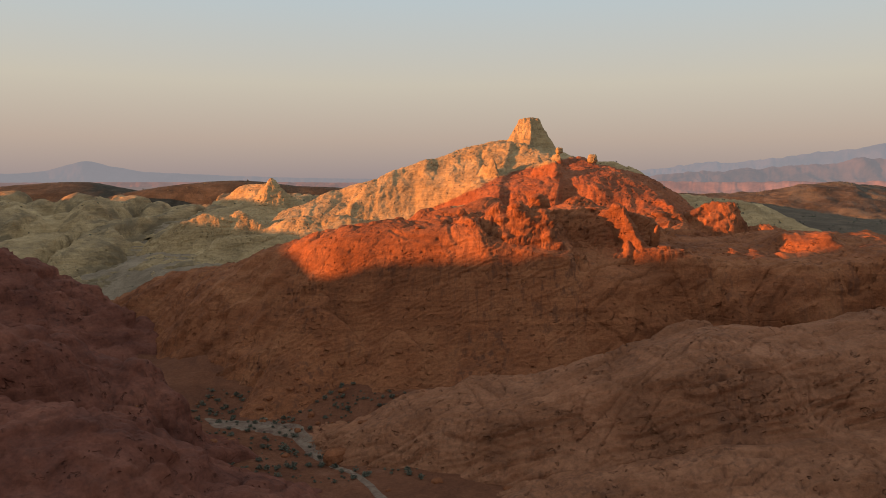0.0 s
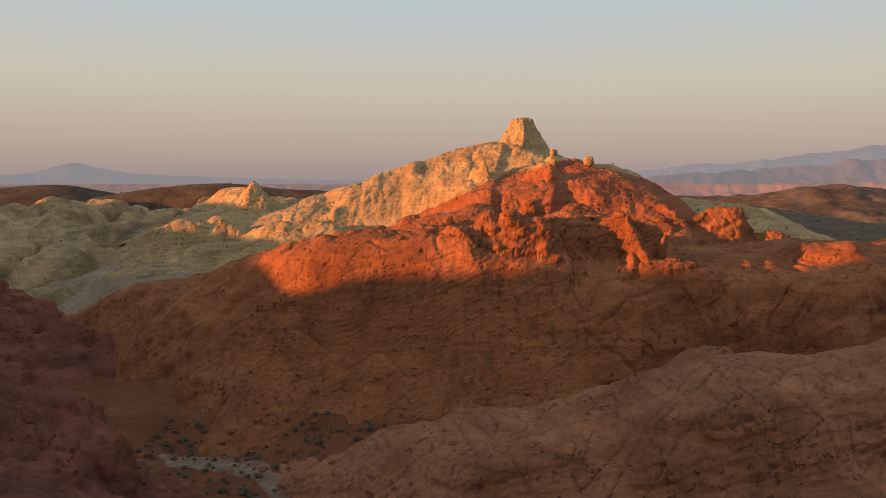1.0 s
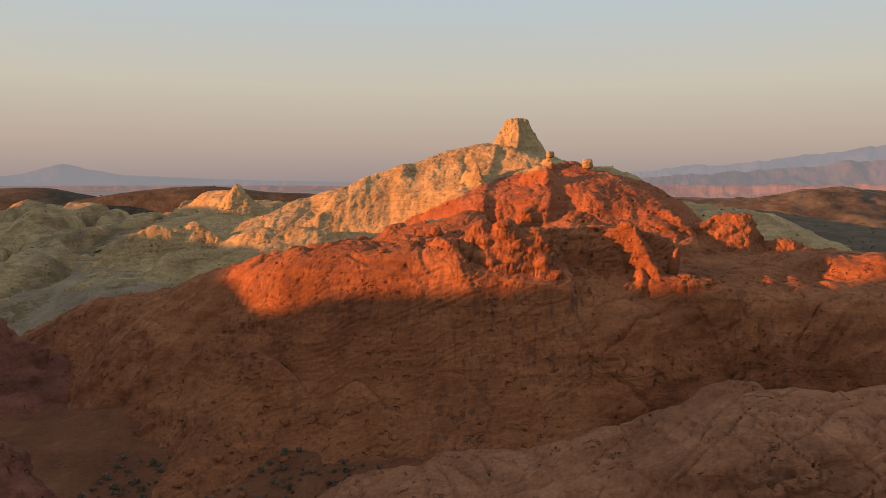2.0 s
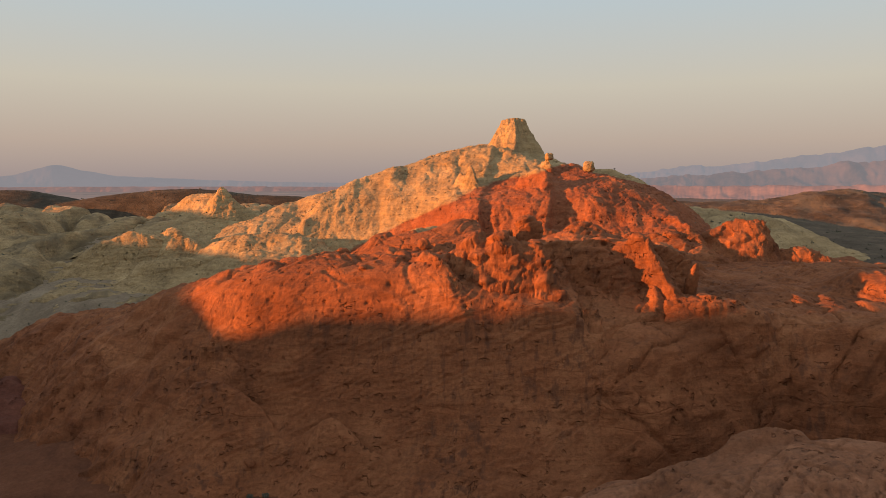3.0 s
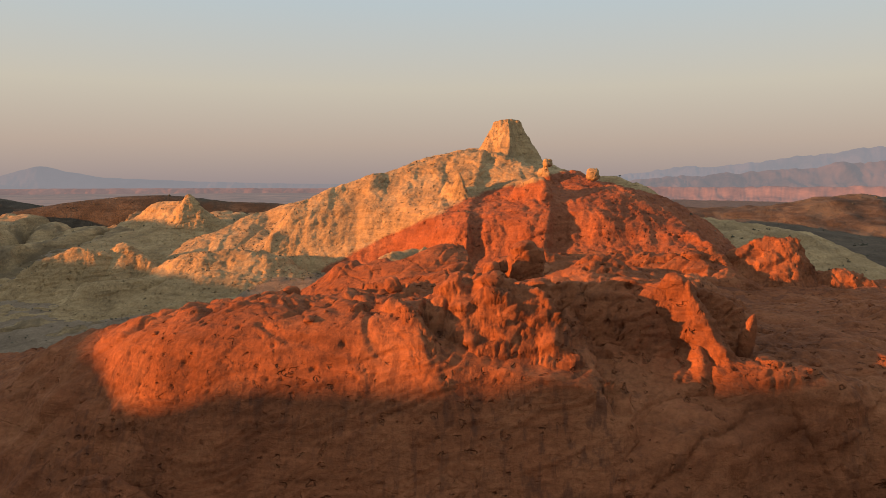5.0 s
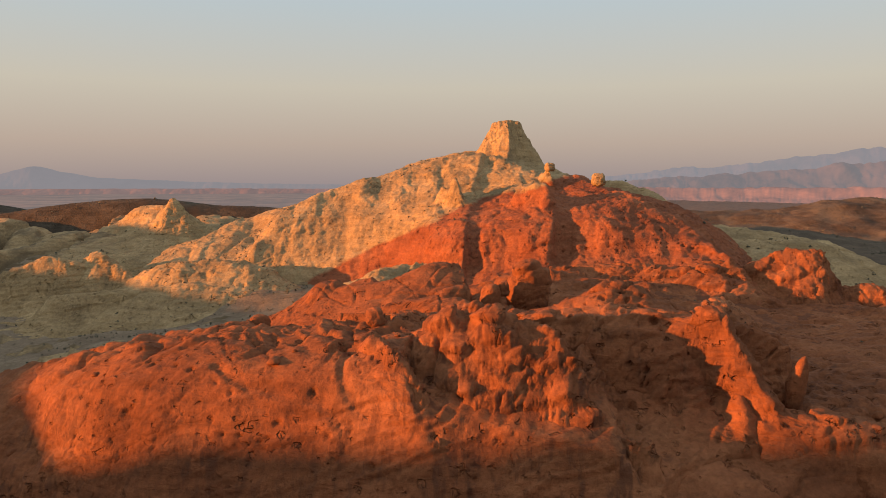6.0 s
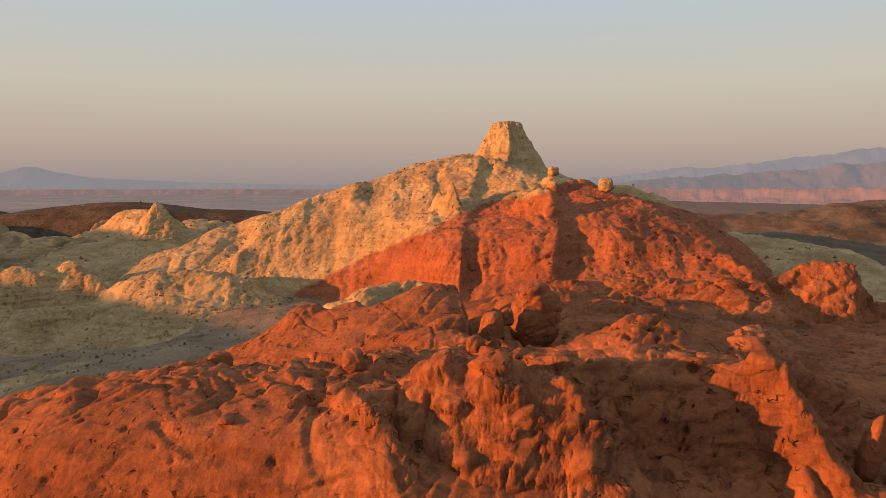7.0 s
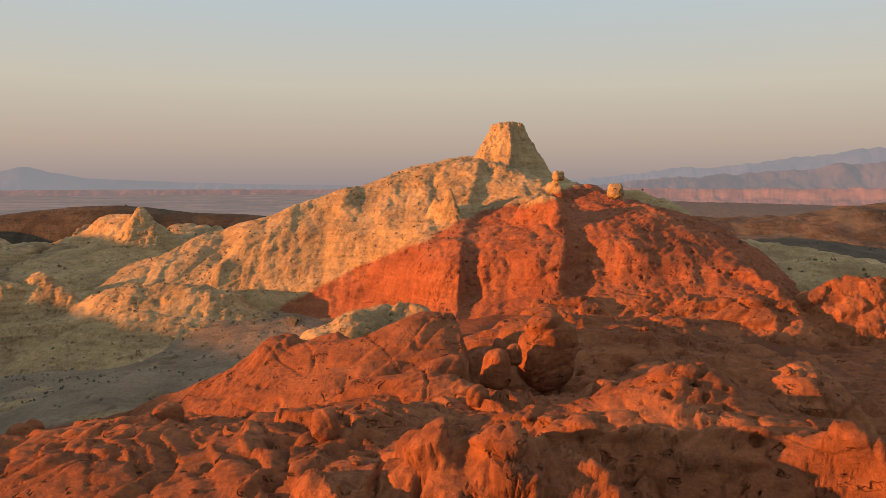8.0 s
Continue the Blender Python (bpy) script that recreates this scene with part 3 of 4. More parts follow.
for name, crest, box in (("leaning_rock_block", [(156, 467, 56), (170, 465, 61), (184, 463, 61), (190, 461, 49)], (128, 222, 425, 496)),
                         ("split_rock_block", [(194, 460, 47), (205, 458, 48), (213, 456, 44)], (170, 240, 422, 490)),
                         ("upright_rock_block", [(143, 463, 56), (147, 462, 58.5), (150, 461, 55)], (120, 172, 430, 490))):
    land(name, ridge(crest, [(0, 0), (3, -2), (6, -8), (10, -15), (20, -24), (34, -44)], blur=1.0), box, 0.4, 130, red_rock, "leaning block of red sandstone beside the peak", "rock", under=lambda X, Y: ground_level(X, Y) - 3,
         crag=1.0, bulge=1.2, bulge_size=9, layer=1.0, bed=(-0.35, 0.1, 0.9), block=0.8, block_size=6, fine=0.3, warp=0.5)

land("red_rock_floor", lambda X, Y: ground_level(X, Y) + 1.5 - 1.2 * np.maximum(100 - X, 0), (92, 238, 318, 482), 0.8, 210, red_rock, "hummocky floor of red slickrock below the peak", "rock floor", kind="structure",
     bulge=3.6, bulge_size=22, crag=0.7, crag_size=7, pits=0.7, layer=0.8, layer_size=2.0, block=0.8, block_size=10, grain=2.5, joint=0.4, seed=4.0)

# ---- the peak ----
def gullied(form, deep, wide, long, seed):
    """A slope cut by branching gullies that run down it."""
    def height(X, Y):
        p = np.stack([X.ravel() / wide, Y.ravel() / long, np.full(X.size, seed)], 1)
        p[:, 0] += 0.5 * gnoise(p * 1.7 + 5)
        g = np.abs(gnoise(p)) + 0.35 * np.abs(gnoise(p * 2.3 + 3))
        return form(X, Y) - deep * np.clip(1 - g.reshape(X.shape) / 0.30, 0, 1) ** 1.3
    return height


massif = union([
    ridge([(-160, 628, 42), (-112, 632, 60), (-91, 655, 69), (-70, 656, 74.5), (-50, 654, 80), (-29, 650, 86), (-16, 646, 90.5), (-2, 642, 96), (11, 638, 101), (22, 634, 104.5), (33, 630, 106), (42, 626, 108.5), (53, 620, 109.5)],
          [(0, 0), (30, -5), (55, -13), (75, -19), (90, -29), (102, -44), (120, -62)], [(0, 0), (30, -12), (100, -60)]),
    ridge([(40, 612, 106), (60, 604, 106), (80, 598, 103), (97, 590, 96.5)], [(0, 0), (25, -8), (50, -13), (80, -20), (100, -30), (130, -60)], [(0, 0), (20, -14), (60, -45)]),
    ridge([(97, 590, 96), (106, 575, 93.5), (106, 545, 91), (111, 529, 89.5), (118, 522, 88.7), (122, 518, 84.5), (126.4, 514, 80.5), (130, 508, 77), (136, 502, 74), (140, 494, 69), (142, 486, 65), (146, 474, 60)],
          [(0, 0), (8, -2), (18, -7), (30, -16), (45, -32)], [(0, 0), (8, -5), (20, -18), (50, -45)]),
], 3.0)
wall_line = course([(-60, 545), (-23, 541), (0, 536), (15, 520), (26, 501), (37, 493), (49, 491), (66, 488), (77, 490), (88, 490), (98, 488), (119, 486), (134, 483), (150, 470)], 2.0)
wall_foot = course([(-60, 32), (-23, 35), (0, 43), (15, 46), (26, 48.5), (37, 51), (49, 52), (66, 55), (77, 58), (98, 58), (119, 59.5), (134, 61), (150, 57)], 2.0)
wall_rise = course([(-60, -30), (-20, -8), (-4, -2), (0, 0), (4, 8), (9, 15), (20, 20), (40, 24.5), (55, 28), (70, 33), (97, 47), (140, 80)], 1.2)
flank_rise = course([(-60, -30), (-20, -8), (0, 0), (8, 8), (16, 17), (32, 36), (50, 50), (140, 130)], 1.5)
prows = course([(-20, 0), (8, 1), (24, 5), (35, 8), (38, 8.5), (40, 2), (41.5, -1), (46, -0.5), (48, 2), (58, 4.5), (74, 8), (77.5, 9), (79.5, 2), (81, -1.5), (86, -1), (90, 3), (104, 6), (116, 4), (124, 5), (128, 1), (150, 0)], 0.6)


def peak(X, Y):
    """The massif, cut off to the south by a red wall of three prows with gullies between them."""
    along = X - 0.16 * (Y - 500)
    d, west = Y - wall_line(X) + 0.75 * prows(along), np.clip((32 - X) / 46, 0, 1)
    wall = wall_foot(X) + wall_rise(d) * (1 - west) + flank_rise(d) * west
    z = smin(massif(X, Y), wall, 2.5)
    for f in pinnacles:
        z = smax(z, f(X, Y), 1.2)
    return z


pinnacles = [
    ridge([(35, 550, 87), (37.2, 546, 92.2), (39.5, 541, 84)], [(0, 0), (2, -3), (5, -11), (10, -24)], blur=0.8),
    ridge([(28, 553, 85), (30.5, 551, 88), (33, 549, 86)], [(0, 0), (2, -3), (5, -11), (10, -24)], blur=0.8),
    ridge([(84, 557, 95), (86, 554, 97.5), (88, 551, 94)], [(0, 0), (2, -2), (4, -8), (8, -20)], blur=0.8),
    ridge([(66, 524, 86), (72, 519, 89), (77, 515, 89.5), (78, 511, 84)], [(0, 0), (2, -1.5), (5, -8), (10, -20)], blur=0.8),
]
cut_peak = gullied(peak, 2.4, 26, 120, 4.0)


def weathered_peak(X, Y):
    """The peak, its cream western flank cut by gullies."""
    share = np.clip((10 - X) / 24, 0, 1)
    return peak(X, Y) * (1 - share) + cut_peak(X, Y) * share


summit = land("sandstone_peak", weathered_peak, (-140, 212, 430, 680), 0.75, 370, peak_rock, "sandstone peak, cream above and red below", "mountain", under=ground_level, warp=0.5, calm=lambda X, Y: 1.0 - 0.2 * np.clip((12 - X) / 20, 0, 1),
              bulge=1.1, bulge_size=20, crag=0.35, crag_size=7, grain=2.4, layer=0.5, layer_size=2.4, flute=1.3, flute_size=7, pits=2.0, pit_size=3.4, pit_x=8.0, joint=0.3, block=0.4, block_size=9, fine=0.4)
knob = union([ridge([(64, 613, 126.3), (70, 611, 127.6), (78, 612, 126.6)], [(0, 0), (1.5, -0.6), (4, -6), (9.5, -16), (17, -27), (25, -38)], blur=0.8),
              ridge([(71, 610, 127), (71.5, 604, 122), (71, 597, 112), (68, 586, 100)], [(0, 0), (2, -1), (6, -4.5), (12, -15)], [(0, 0), (1, -1), (4, -7), (9, -18)], blur=0.6)], 1.0)
top = land("summit_knob", knob, (36, 108, 570, 645), 0.4, 200, pale_rock, "", "", under=lambda X, Y: peak(X, Y) - 4,
           warp=0.0, bulge=0.6, bulge_size=10, crag=0.5, flute=1.1, flute_size=5, fine=0.3, joint=0.2, layer=0.0, pits=0.5)
top.parent = summit
pale_back = ridge([(95, 606, 92), (130, 602, 91), (149, 594, 87), (162, 595, 80), (173, 597, 70), (186, 598, 65.5), (218, 592, 62), (240, 560, 57), (255, 530, 46)], [(0, 0), (15, -6), (40, -12), (80, -20)], [(0, 0), (15, -8), (40, -20), (80, -36)])
pale_spur = ridge([(165, 548, 56), (198, 522, 62), (222, 516, 57), (250, 503, 44)], [(0, 0), (10, -3), (25, -10), (50, -24)])
pale_mass = union([pale_back, pale_spur], 3.0)
land("pale_ridge", lambda X, Y: pale_mass(X, Y) - 1.5 * np.maximum(150 - X, 0) * np.clip((598 - Y) / 30, 0, 1), (80, 300, 460, 660), 1.0, 210, pale_rock, "pale sandstone ridge behind the peak", "rock ridge", under=ground_level)
outcrop = ridge([(-10, 402, 54), (0, 408, 59.8), (8, 412, 61.2), (16, 414, 62.2), (24, 410, 61)], [(0, 0), (4, -2), (9, -6), (18, -14)])
land("pale_outcrop", outcrop, (-30, 50, 385, 450), 0.45, 140, pale_rock, "small outcrop of layered cream sandstone", "rock", under=lambda X, Y: ground_level(X, Y) - 3, layer=0.9, block=0.5, block_size=4, fine=0.3)

# ---- pale hills beyond the canyon ----
floor_level = lambda X, Y: ground_level(X, Y) + 0.3
land("pale_rock_floor", gullied(floor_level, 5.0, 45, 60, 7.0), (-520, -30, 405, 780), 1.7, 290, pale_slope, "pale slickrock valley floor with weathered ledges", "rock floor", kind="structure", warp=0.0,
     bulge=2.4, bulge_size=30, crag=1.3, crag_size=9, layer=2.4, layer_size=2.2, bed=(0.05, 0.1, 1.0), block=1.1, block_size=9, pits=0.6, fine=0.6)
mounds = [
    ("pale_mound", [(-203, 574, 43), (-187, 577, 50), (-172, 577, 47)], [(0, 0), (4, -3), (9, -13), (14, -22), (24, -29)], [(0, 0), (10, -4), (30, -18)], (-240, -135, 540, 620)),
    ("pale_fin", [(-170, 586, 47), (-162, 582, 52), (-150, 577, 46), (-138, 570, 38)], [(0, 0), (3, -4), (7, -11), (20, -24)], None, (-190, -115, 545, 610)),
    ("pale_shelf", [(-128, 560, 43), (-112, 551, 48.5), (-90, 546, 50), (-72, 543, 50.5), (-60, 541, 47)], [(0, 0), (6, -3), (12, -9), (25, -15), (40, -24)], None, (-165, -25, 500, 620)),
    ("pale_bench", [(-165, 540, 33), (-140, 536, 36), (-118, 533, 37.5), (-95, 530, 40.5), (-80, 526, 39), (-66, 516, 35)], [(0, 0), (4, -2), (8, -10), (22, -18)], None, (-195, -36, 485, 570)),
    ("pale_knoll", [(-222, 700, 33), (-205, 698, 36), (-188, 696, 37), (-170, 692, 34), (-150, 690, 30)], [(0, 0), (6, -2), (14, -8), (26, -16), (40, -26)], None, (-260, -120, 660, 735)),
    ("pale_dome", [(-234, 792, 57), (-222, 796, 67), (-205, 790, 71), (-188, 776, 72), (-172, 766, 68), (-150, 760, 56)], [(0, 0), (10, -5), (20, -14), (45, -28), (90, -40)], None, (-320, -70, 690, 860)),
    ("pale_spire", [(-184, 764, 71), (-178, 761, 79), (-170, 757, 72), (-164, 754, 66)], [(0, 0), (3, -2), (7, -8), (16, -20)], None, (-205, -145, 735, 785)),
]
for name, crest, near, far, box in mounds:
    mound = land(name, ridge(crest, near, far), box, 0.6, 170, pale_rock, "rounded mound of cream sandstone on the pale valley floor", "" if name == "pale_spire" else "rock", under=lambda X, Y: ground_level(X, Y) - 3,
         warp=0.5, bulge=1.8, bulge_size=16, crag=0.5, crag_size=6, layer=0.9, layer_size=2.0, bed=(-0.2, 0.2, 1.0), flute=0.8, flute_size=7, block=0.4, block_size=8, fine=0.35)
    if name == "pale_spire":
        mound.parent = bpy.data.objects["pale_dome"]

badlands = union([
    ridge([(-640, 850, 62), (-500, 850, 63), (-430, 845, 64), (-380, 850, 58), (-310, 840, 60), (-230, 850, 62), (-120, 856, 58), (-40, 856, 50)], [(0, 0), (40, -8), (110, -18), (200, -34), (320, -60)]),
    ridge([(-480, 800, 60), (-430, 740, 54), (-400, 690, 42), (-380, 640, 20)], [(0, 0), (15, -6), (35, -20), (70, -44)]),
    ridge([(-370, 800, 58), (-352, 720, 52), (-335, 660, 34), (-322, 610, 12)], [(0, 0), (12, -6), (30, -20), (60, -44)]),
    ridge([(-290, 820, 50), (-265, 740, 40), (-240, 660, 24)], [(0, 0), (15, -5), (35, -14), (70, -34)]),
], 5)
land("pale_hillside", gullied(badlands, 26.0, 66, 160, 2.0), (-760, -90, 490, 960), 2.2, 260, pale_slope, "gullied hillside of pale sandstone", "hill", under=ground_level,
     bulge=2.2, bulge_size=46, crag=1.3, crag_size=17, grain=1.0, layer=2.0, layer_size=3.5, bed=(0.1, 0.1, 1.0), block=0.9, block_size=22, joint=0, fine=1.0)
land("brown_hill", union([ridge([(-420, 900, 52), (-379, 890, 62), (-308, 885, 72), (-240, 880, 76), (-179, 880, 70), (-110, 880, 66), (-40, 880, 58), (60, 890, 50)], [(0, 0), (12, -3), (25, -12), (60, -50)]),
                          ridge([(-740, 970, 56), (-640, 970, 63), (-545, 970, 71), (-474, 970, 74), (-425, 970, 67), (-380, 970, 58)], [(0, 0), (20, -3), (50, -14), (100, -50)])], 3),
     (-900, 150, 740, 1080), 4.0, 100, brown_hill, "low smooth brown hill behind pale rock", "hill", under=ground_level, bulge=1.0, bulge_size=60, crag=0.5, layer=0, joint=0, warp=0.5, fine=2.0)
land("eastern_hill", union([ridge([(230, 1010, 52), (340, 1000, 58), (424, 968, 63), (470, 962, 71), (510, 960, 74), (560, 962, 71), (660, 970, 64), (800, 990, 60)],
                                  [(0, 0), (30, -6), (80, -22), (150, -44), (250, -60)])], 3),
     (150, 900, 720, 1100), 3.5, 130, shaded_scrub_hill, "broad brown hill with pale streaks of rock", "hill", under=ground_level, bulge=4, bulge_size=50, crag=2, crag_size=18, layer=1.0, joint=0, fine=2.0)

# ---- near canyon walls ----
dome = union([
    ridge([(-26, 258, -9), (-10, 244, 5), (4, 238, 9), (12, 236, 11.5), (28, 235, 12), (45, 230, 18.5), (56, 229, 22), (70, 226, 27.5), (80, 224, 30.3), (90, 223, 31), (112, 222, 32.3), (140, 218, 37.5), (180, 212, 45)],
          [(0, 0), (12, -2), (24, -5), (30, -11), (34, -18), (48, -30)], [(0, 0), (8, -3), (20, -16), (35, -40)])])
low_ledge = union([
    ridge([(30, 180, -4), (60, 177, 6), (95, 178, 10), (140, 176, 18)], [(0, 0), (12, -4), (30, -16), (60, -40)], [(0, 0), (10, -2), (30, -12)]),
], 3)
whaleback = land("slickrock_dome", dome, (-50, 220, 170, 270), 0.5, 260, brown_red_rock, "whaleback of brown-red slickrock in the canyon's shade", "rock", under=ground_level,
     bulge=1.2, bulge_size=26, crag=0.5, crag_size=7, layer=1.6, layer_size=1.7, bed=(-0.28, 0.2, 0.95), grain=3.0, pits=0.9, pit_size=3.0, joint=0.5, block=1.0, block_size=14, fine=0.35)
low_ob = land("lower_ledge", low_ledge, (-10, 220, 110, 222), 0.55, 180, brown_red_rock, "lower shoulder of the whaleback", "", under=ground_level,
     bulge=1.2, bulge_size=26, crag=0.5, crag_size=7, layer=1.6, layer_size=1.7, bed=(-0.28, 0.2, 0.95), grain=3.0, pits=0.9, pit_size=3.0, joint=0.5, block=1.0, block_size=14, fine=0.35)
low_ob.parent = whaleback
wall = union([
    ridge([(-190, 195, 54), (-125, 195, 42), (-108, 210, 29), (-97, 216, 21), (-88, 217, 20), (-80, 220, 8), (-74, 223, -4)], [(0, 0), (6, -3), (14, -12), (24, -28), (40, -48)])])
near_wall = union([
    ridge([(-150, 170, 26), (-105, 170, 22), (-92, 170, 20), (-79, 170, 16), (-68, 170, 9), (-58, 172, 0)], [(0, 0), (10, -2), (24, -8), (40, -20), (60, -40)]),
], 3)
wall_ob = land("canyon_wall", wall, (-240, -40, 140, 260), 0.6, 230, shaded_wall_rock, "canyon wall of lumpy red sandstone, coloured dark for its shade", "rock", under=ground_level,
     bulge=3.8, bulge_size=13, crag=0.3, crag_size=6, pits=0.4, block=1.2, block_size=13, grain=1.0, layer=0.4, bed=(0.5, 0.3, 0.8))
near_ob = land("near_shoulder", near_wall, (-200, -20, 110, 232), 0.5, 220, shaded_wall_rock, "lumpy shoulder standing before the wall", "", under=ground_level,
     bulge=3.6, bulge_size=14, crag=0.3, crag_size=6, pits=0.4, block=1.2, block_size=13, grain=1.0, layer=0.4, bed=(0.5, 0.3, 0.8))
near_ob.parent = wall_ob
left_ridge = ridge([(-330, 330, 70), (-260, 345, 58), (-215, 352, 44), (-196, 354, 36), (-184, 356, 28), (-169, 358, 18), (-155, 362, 6)], [(0, 0), (10, -5), (30, -18), (60, -36), (100, -60)])
land("dark_red_ridge", left_ridge, (-380, -120, 240, 440), 1.2, 180, shaded_wall_rock, "red sandstone ridge closing the canyon, coloured dark for its shade", "rock ridge", under=ground_level, bulge=3, crag=1.2, block=2.0, block_size=14, grain=1.2)

# ---- ridge behind the viewpoint that shades the canyon ----
def shade_point(x, y, z):
    """The place on the western ridge whose shadow ends at (x, y, z)."""
    ax, ay = to_sun.x / to_sun.xy.length, to_sun.y / to_sun.xy.length
    away = 600 - x * ax - (y - 290) * ay
    return (x + away * ax, y + away * ay, z + away * math.tan(radians(SUN_EL)))


edge = [(600, -100, 70), (330, 150, 64), (230, 290, 56), (175, 292, 49), (158, 292, 50), (140, 287, 54), (124, 284, 55), (108, 284, 52), (100, 282, 46), (90, 283, 46.5), (80, 285, 46), (66, 287, 46), (58, 287, 48), (50, 283, 48), (36, 284, 46), (20, 286, 44), (0, 294, 43), (-25, 298, 42), (-57, 305, 36),
        (-80, 320, 44), (-100, 350, 52), (-130, 375, 58), (-110, 480, 40), (-94, 532, 36.5), (-178, 575, 41), (-190, 660, 48), (-200, 765, 56), (-300, 820, 52), (-470, 850, 54), (-900, 1100, 60)]
west = ridge([shade_point(*e) for e in edge],
             [(0, 0), (30, -25), (80, -70), (200, -150)])
WX, WY = np.meshgrid(np.arange(-1300, 300, 5.0), np.arange(-700, 1600, 5.0), indexing="ij")
WZ = west(WX, WY)
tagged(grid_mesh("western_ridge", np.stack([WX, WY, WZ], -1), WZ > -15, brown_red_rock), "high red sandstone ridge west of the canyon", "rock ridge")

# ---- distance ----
def hazed_material(name, low, high, air, amount):
    """Far land with its own colour; the evening air's haze is added as emission."""
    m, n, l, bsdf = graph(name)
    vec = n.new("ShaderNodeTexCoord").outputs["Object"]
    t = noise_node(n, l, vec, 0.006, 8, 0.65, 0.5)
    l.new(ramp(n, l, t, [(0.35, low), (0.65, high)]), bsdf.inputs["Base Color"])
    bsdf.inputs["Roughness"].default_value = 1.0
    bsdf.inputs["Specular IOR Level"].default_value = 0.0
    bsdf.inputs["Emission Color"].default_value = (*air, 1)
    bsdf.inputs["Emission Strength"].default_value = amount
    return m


def far_range(name, radius, crest, deep, drop, rough, material, label, a_step=0.06, foot=-40.0, gully=1.0):
    """A range on an arc round the viewpoint: crest is (degrees to the right, height)."""
    a = np.arange(crest[0][0], crest[-1][0] + a_step, a_step)
    top = np.interp(a, *np.array(crest, float).T)
    t = np.linspace(0, 1, 26)
    V = np.zeros((len(a), len(t), 3))
    for j, s in enumerate(t):
        rr = radius - deep + deep * s
        V[:, j, 0] = rr * np.sin(np.radians(a))
        V[:, j, 1] = 100 + rr * np.cos(np.radians(a))
        V[:, j, 2] = foot + (top - foot) * np.interp(s, *drop)
    P = V.reshape(-1, 3).copy()
    P[:, 2] = 0
    n = (billow(P, 260, 4, 0.55) * 1.3 + gully * billow(P * (1.0, 0.45, 1.0), 90, 3, 0.5)).reshape(V.shape[:2])
    V[..., 2] += rough * n * np.interp(t, (0, 0.3, 0.9, 1.0), (0.1, 1, 0.6, 0.4))[None]
    return tagged(grid_mesh(name, V, None, material), label, "mountains" if "range" in name else "mesa", kind="structure")


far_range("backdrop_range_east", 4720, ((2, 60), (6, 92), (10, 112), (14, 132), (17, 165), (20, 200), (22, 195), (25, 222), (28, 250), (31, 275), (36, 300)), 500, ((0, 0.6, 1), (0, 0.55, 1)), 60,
          hazed_material("hazed_blue_mountain", (0.012, 0.014, 0.02), (0.035, 0.033, 0.042), (0.25, 0.245, 0.265), 0.42), "hazy violet mountain range on the horizon")
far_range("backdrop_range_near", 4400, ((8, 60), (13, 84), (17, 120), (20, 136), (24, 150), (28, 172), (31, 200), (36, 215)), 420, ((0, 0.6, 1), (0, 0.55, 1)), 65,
          hazed_material("hazed_rose_mountain", (0.012, 0.012, 0.018), (0.055, 0.042, 0.045), (0.255, 0.235, 0.245), 0.32), "hazy rose-grey mountain slopes on the horizon")
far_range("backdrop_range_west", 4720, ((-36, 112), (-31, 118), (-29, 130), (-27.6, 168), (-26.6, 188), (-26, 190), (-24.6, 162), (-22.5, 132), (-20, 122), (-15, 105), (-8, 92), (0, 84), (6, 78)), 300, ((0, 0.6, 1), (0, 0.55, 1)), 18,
          hazed_material("hazed_grey_mountain", (0.03, 0.03, 0.035), (0.06, 0.05, 0.055), (0.28, 0.265, 0.28), 0.36), "hazy grey mountain on the horizon")
pink = hazed_material("hazed_pink_badlands", (0.07, 0.042, 0.035), (0.19, 0.11, 0.085), (0.30, 0.225, 0.225), 0.24)
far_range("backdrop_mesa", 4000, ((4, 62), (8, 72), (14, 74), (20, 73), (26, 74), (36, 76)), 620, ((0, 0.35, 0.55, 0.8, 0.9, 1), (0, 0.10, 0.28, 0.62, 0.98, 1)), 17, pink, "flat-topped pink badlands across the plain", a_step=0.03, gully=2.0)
# sheet over the far ground that glows with the plain's haze
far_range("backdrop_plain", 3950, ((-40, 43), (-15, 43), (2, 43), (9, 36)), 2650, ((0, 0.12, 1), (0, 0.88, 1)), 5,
          hazed_material("hazed_plain", (0.05, 0.042, 0.038), (0.16, 0.115, 0.09), (0.255, 0.228, 0.23), 0.24), "wide hazy desert plain below the horizon", a_step=0.1, foot=8.0)
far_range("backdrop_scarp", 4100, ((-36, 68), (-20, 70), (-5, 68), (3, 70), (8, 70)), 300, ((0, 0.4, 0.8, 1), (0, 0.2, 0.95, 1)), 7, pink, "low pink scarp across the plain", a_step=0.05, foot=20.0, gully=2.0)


# ---- sand of the dry wash ----
def sand_material():
    m, n, l, bsdf = graph("wash_sand")
    vec = n.new("ShaderNodeTexCoord").outputs["Object"]
    t = noise_node(n, l, vec, 0.28, 8, 0.75, 0.6)
    l.new(ramp(n, l, t, [(0.40, (0.12, 0.066, 0.044)), (0.50, (0.185, 0.12, 0.08)), (0.64, (0.25, 0.182, 0.125))]), bsdf.inputs["Base Color"])
    bsdf.inputs["Roughness"].default_value = 0.95
    relief(n, l, bsdf, [(t, 0.3), (noise_node(n, l, vec, 3.0, 6, 0.7), 0.08)])
    return m


bpy.context.view_layer.update()
deps = bpy.context.evaluated_depsgraph_get()


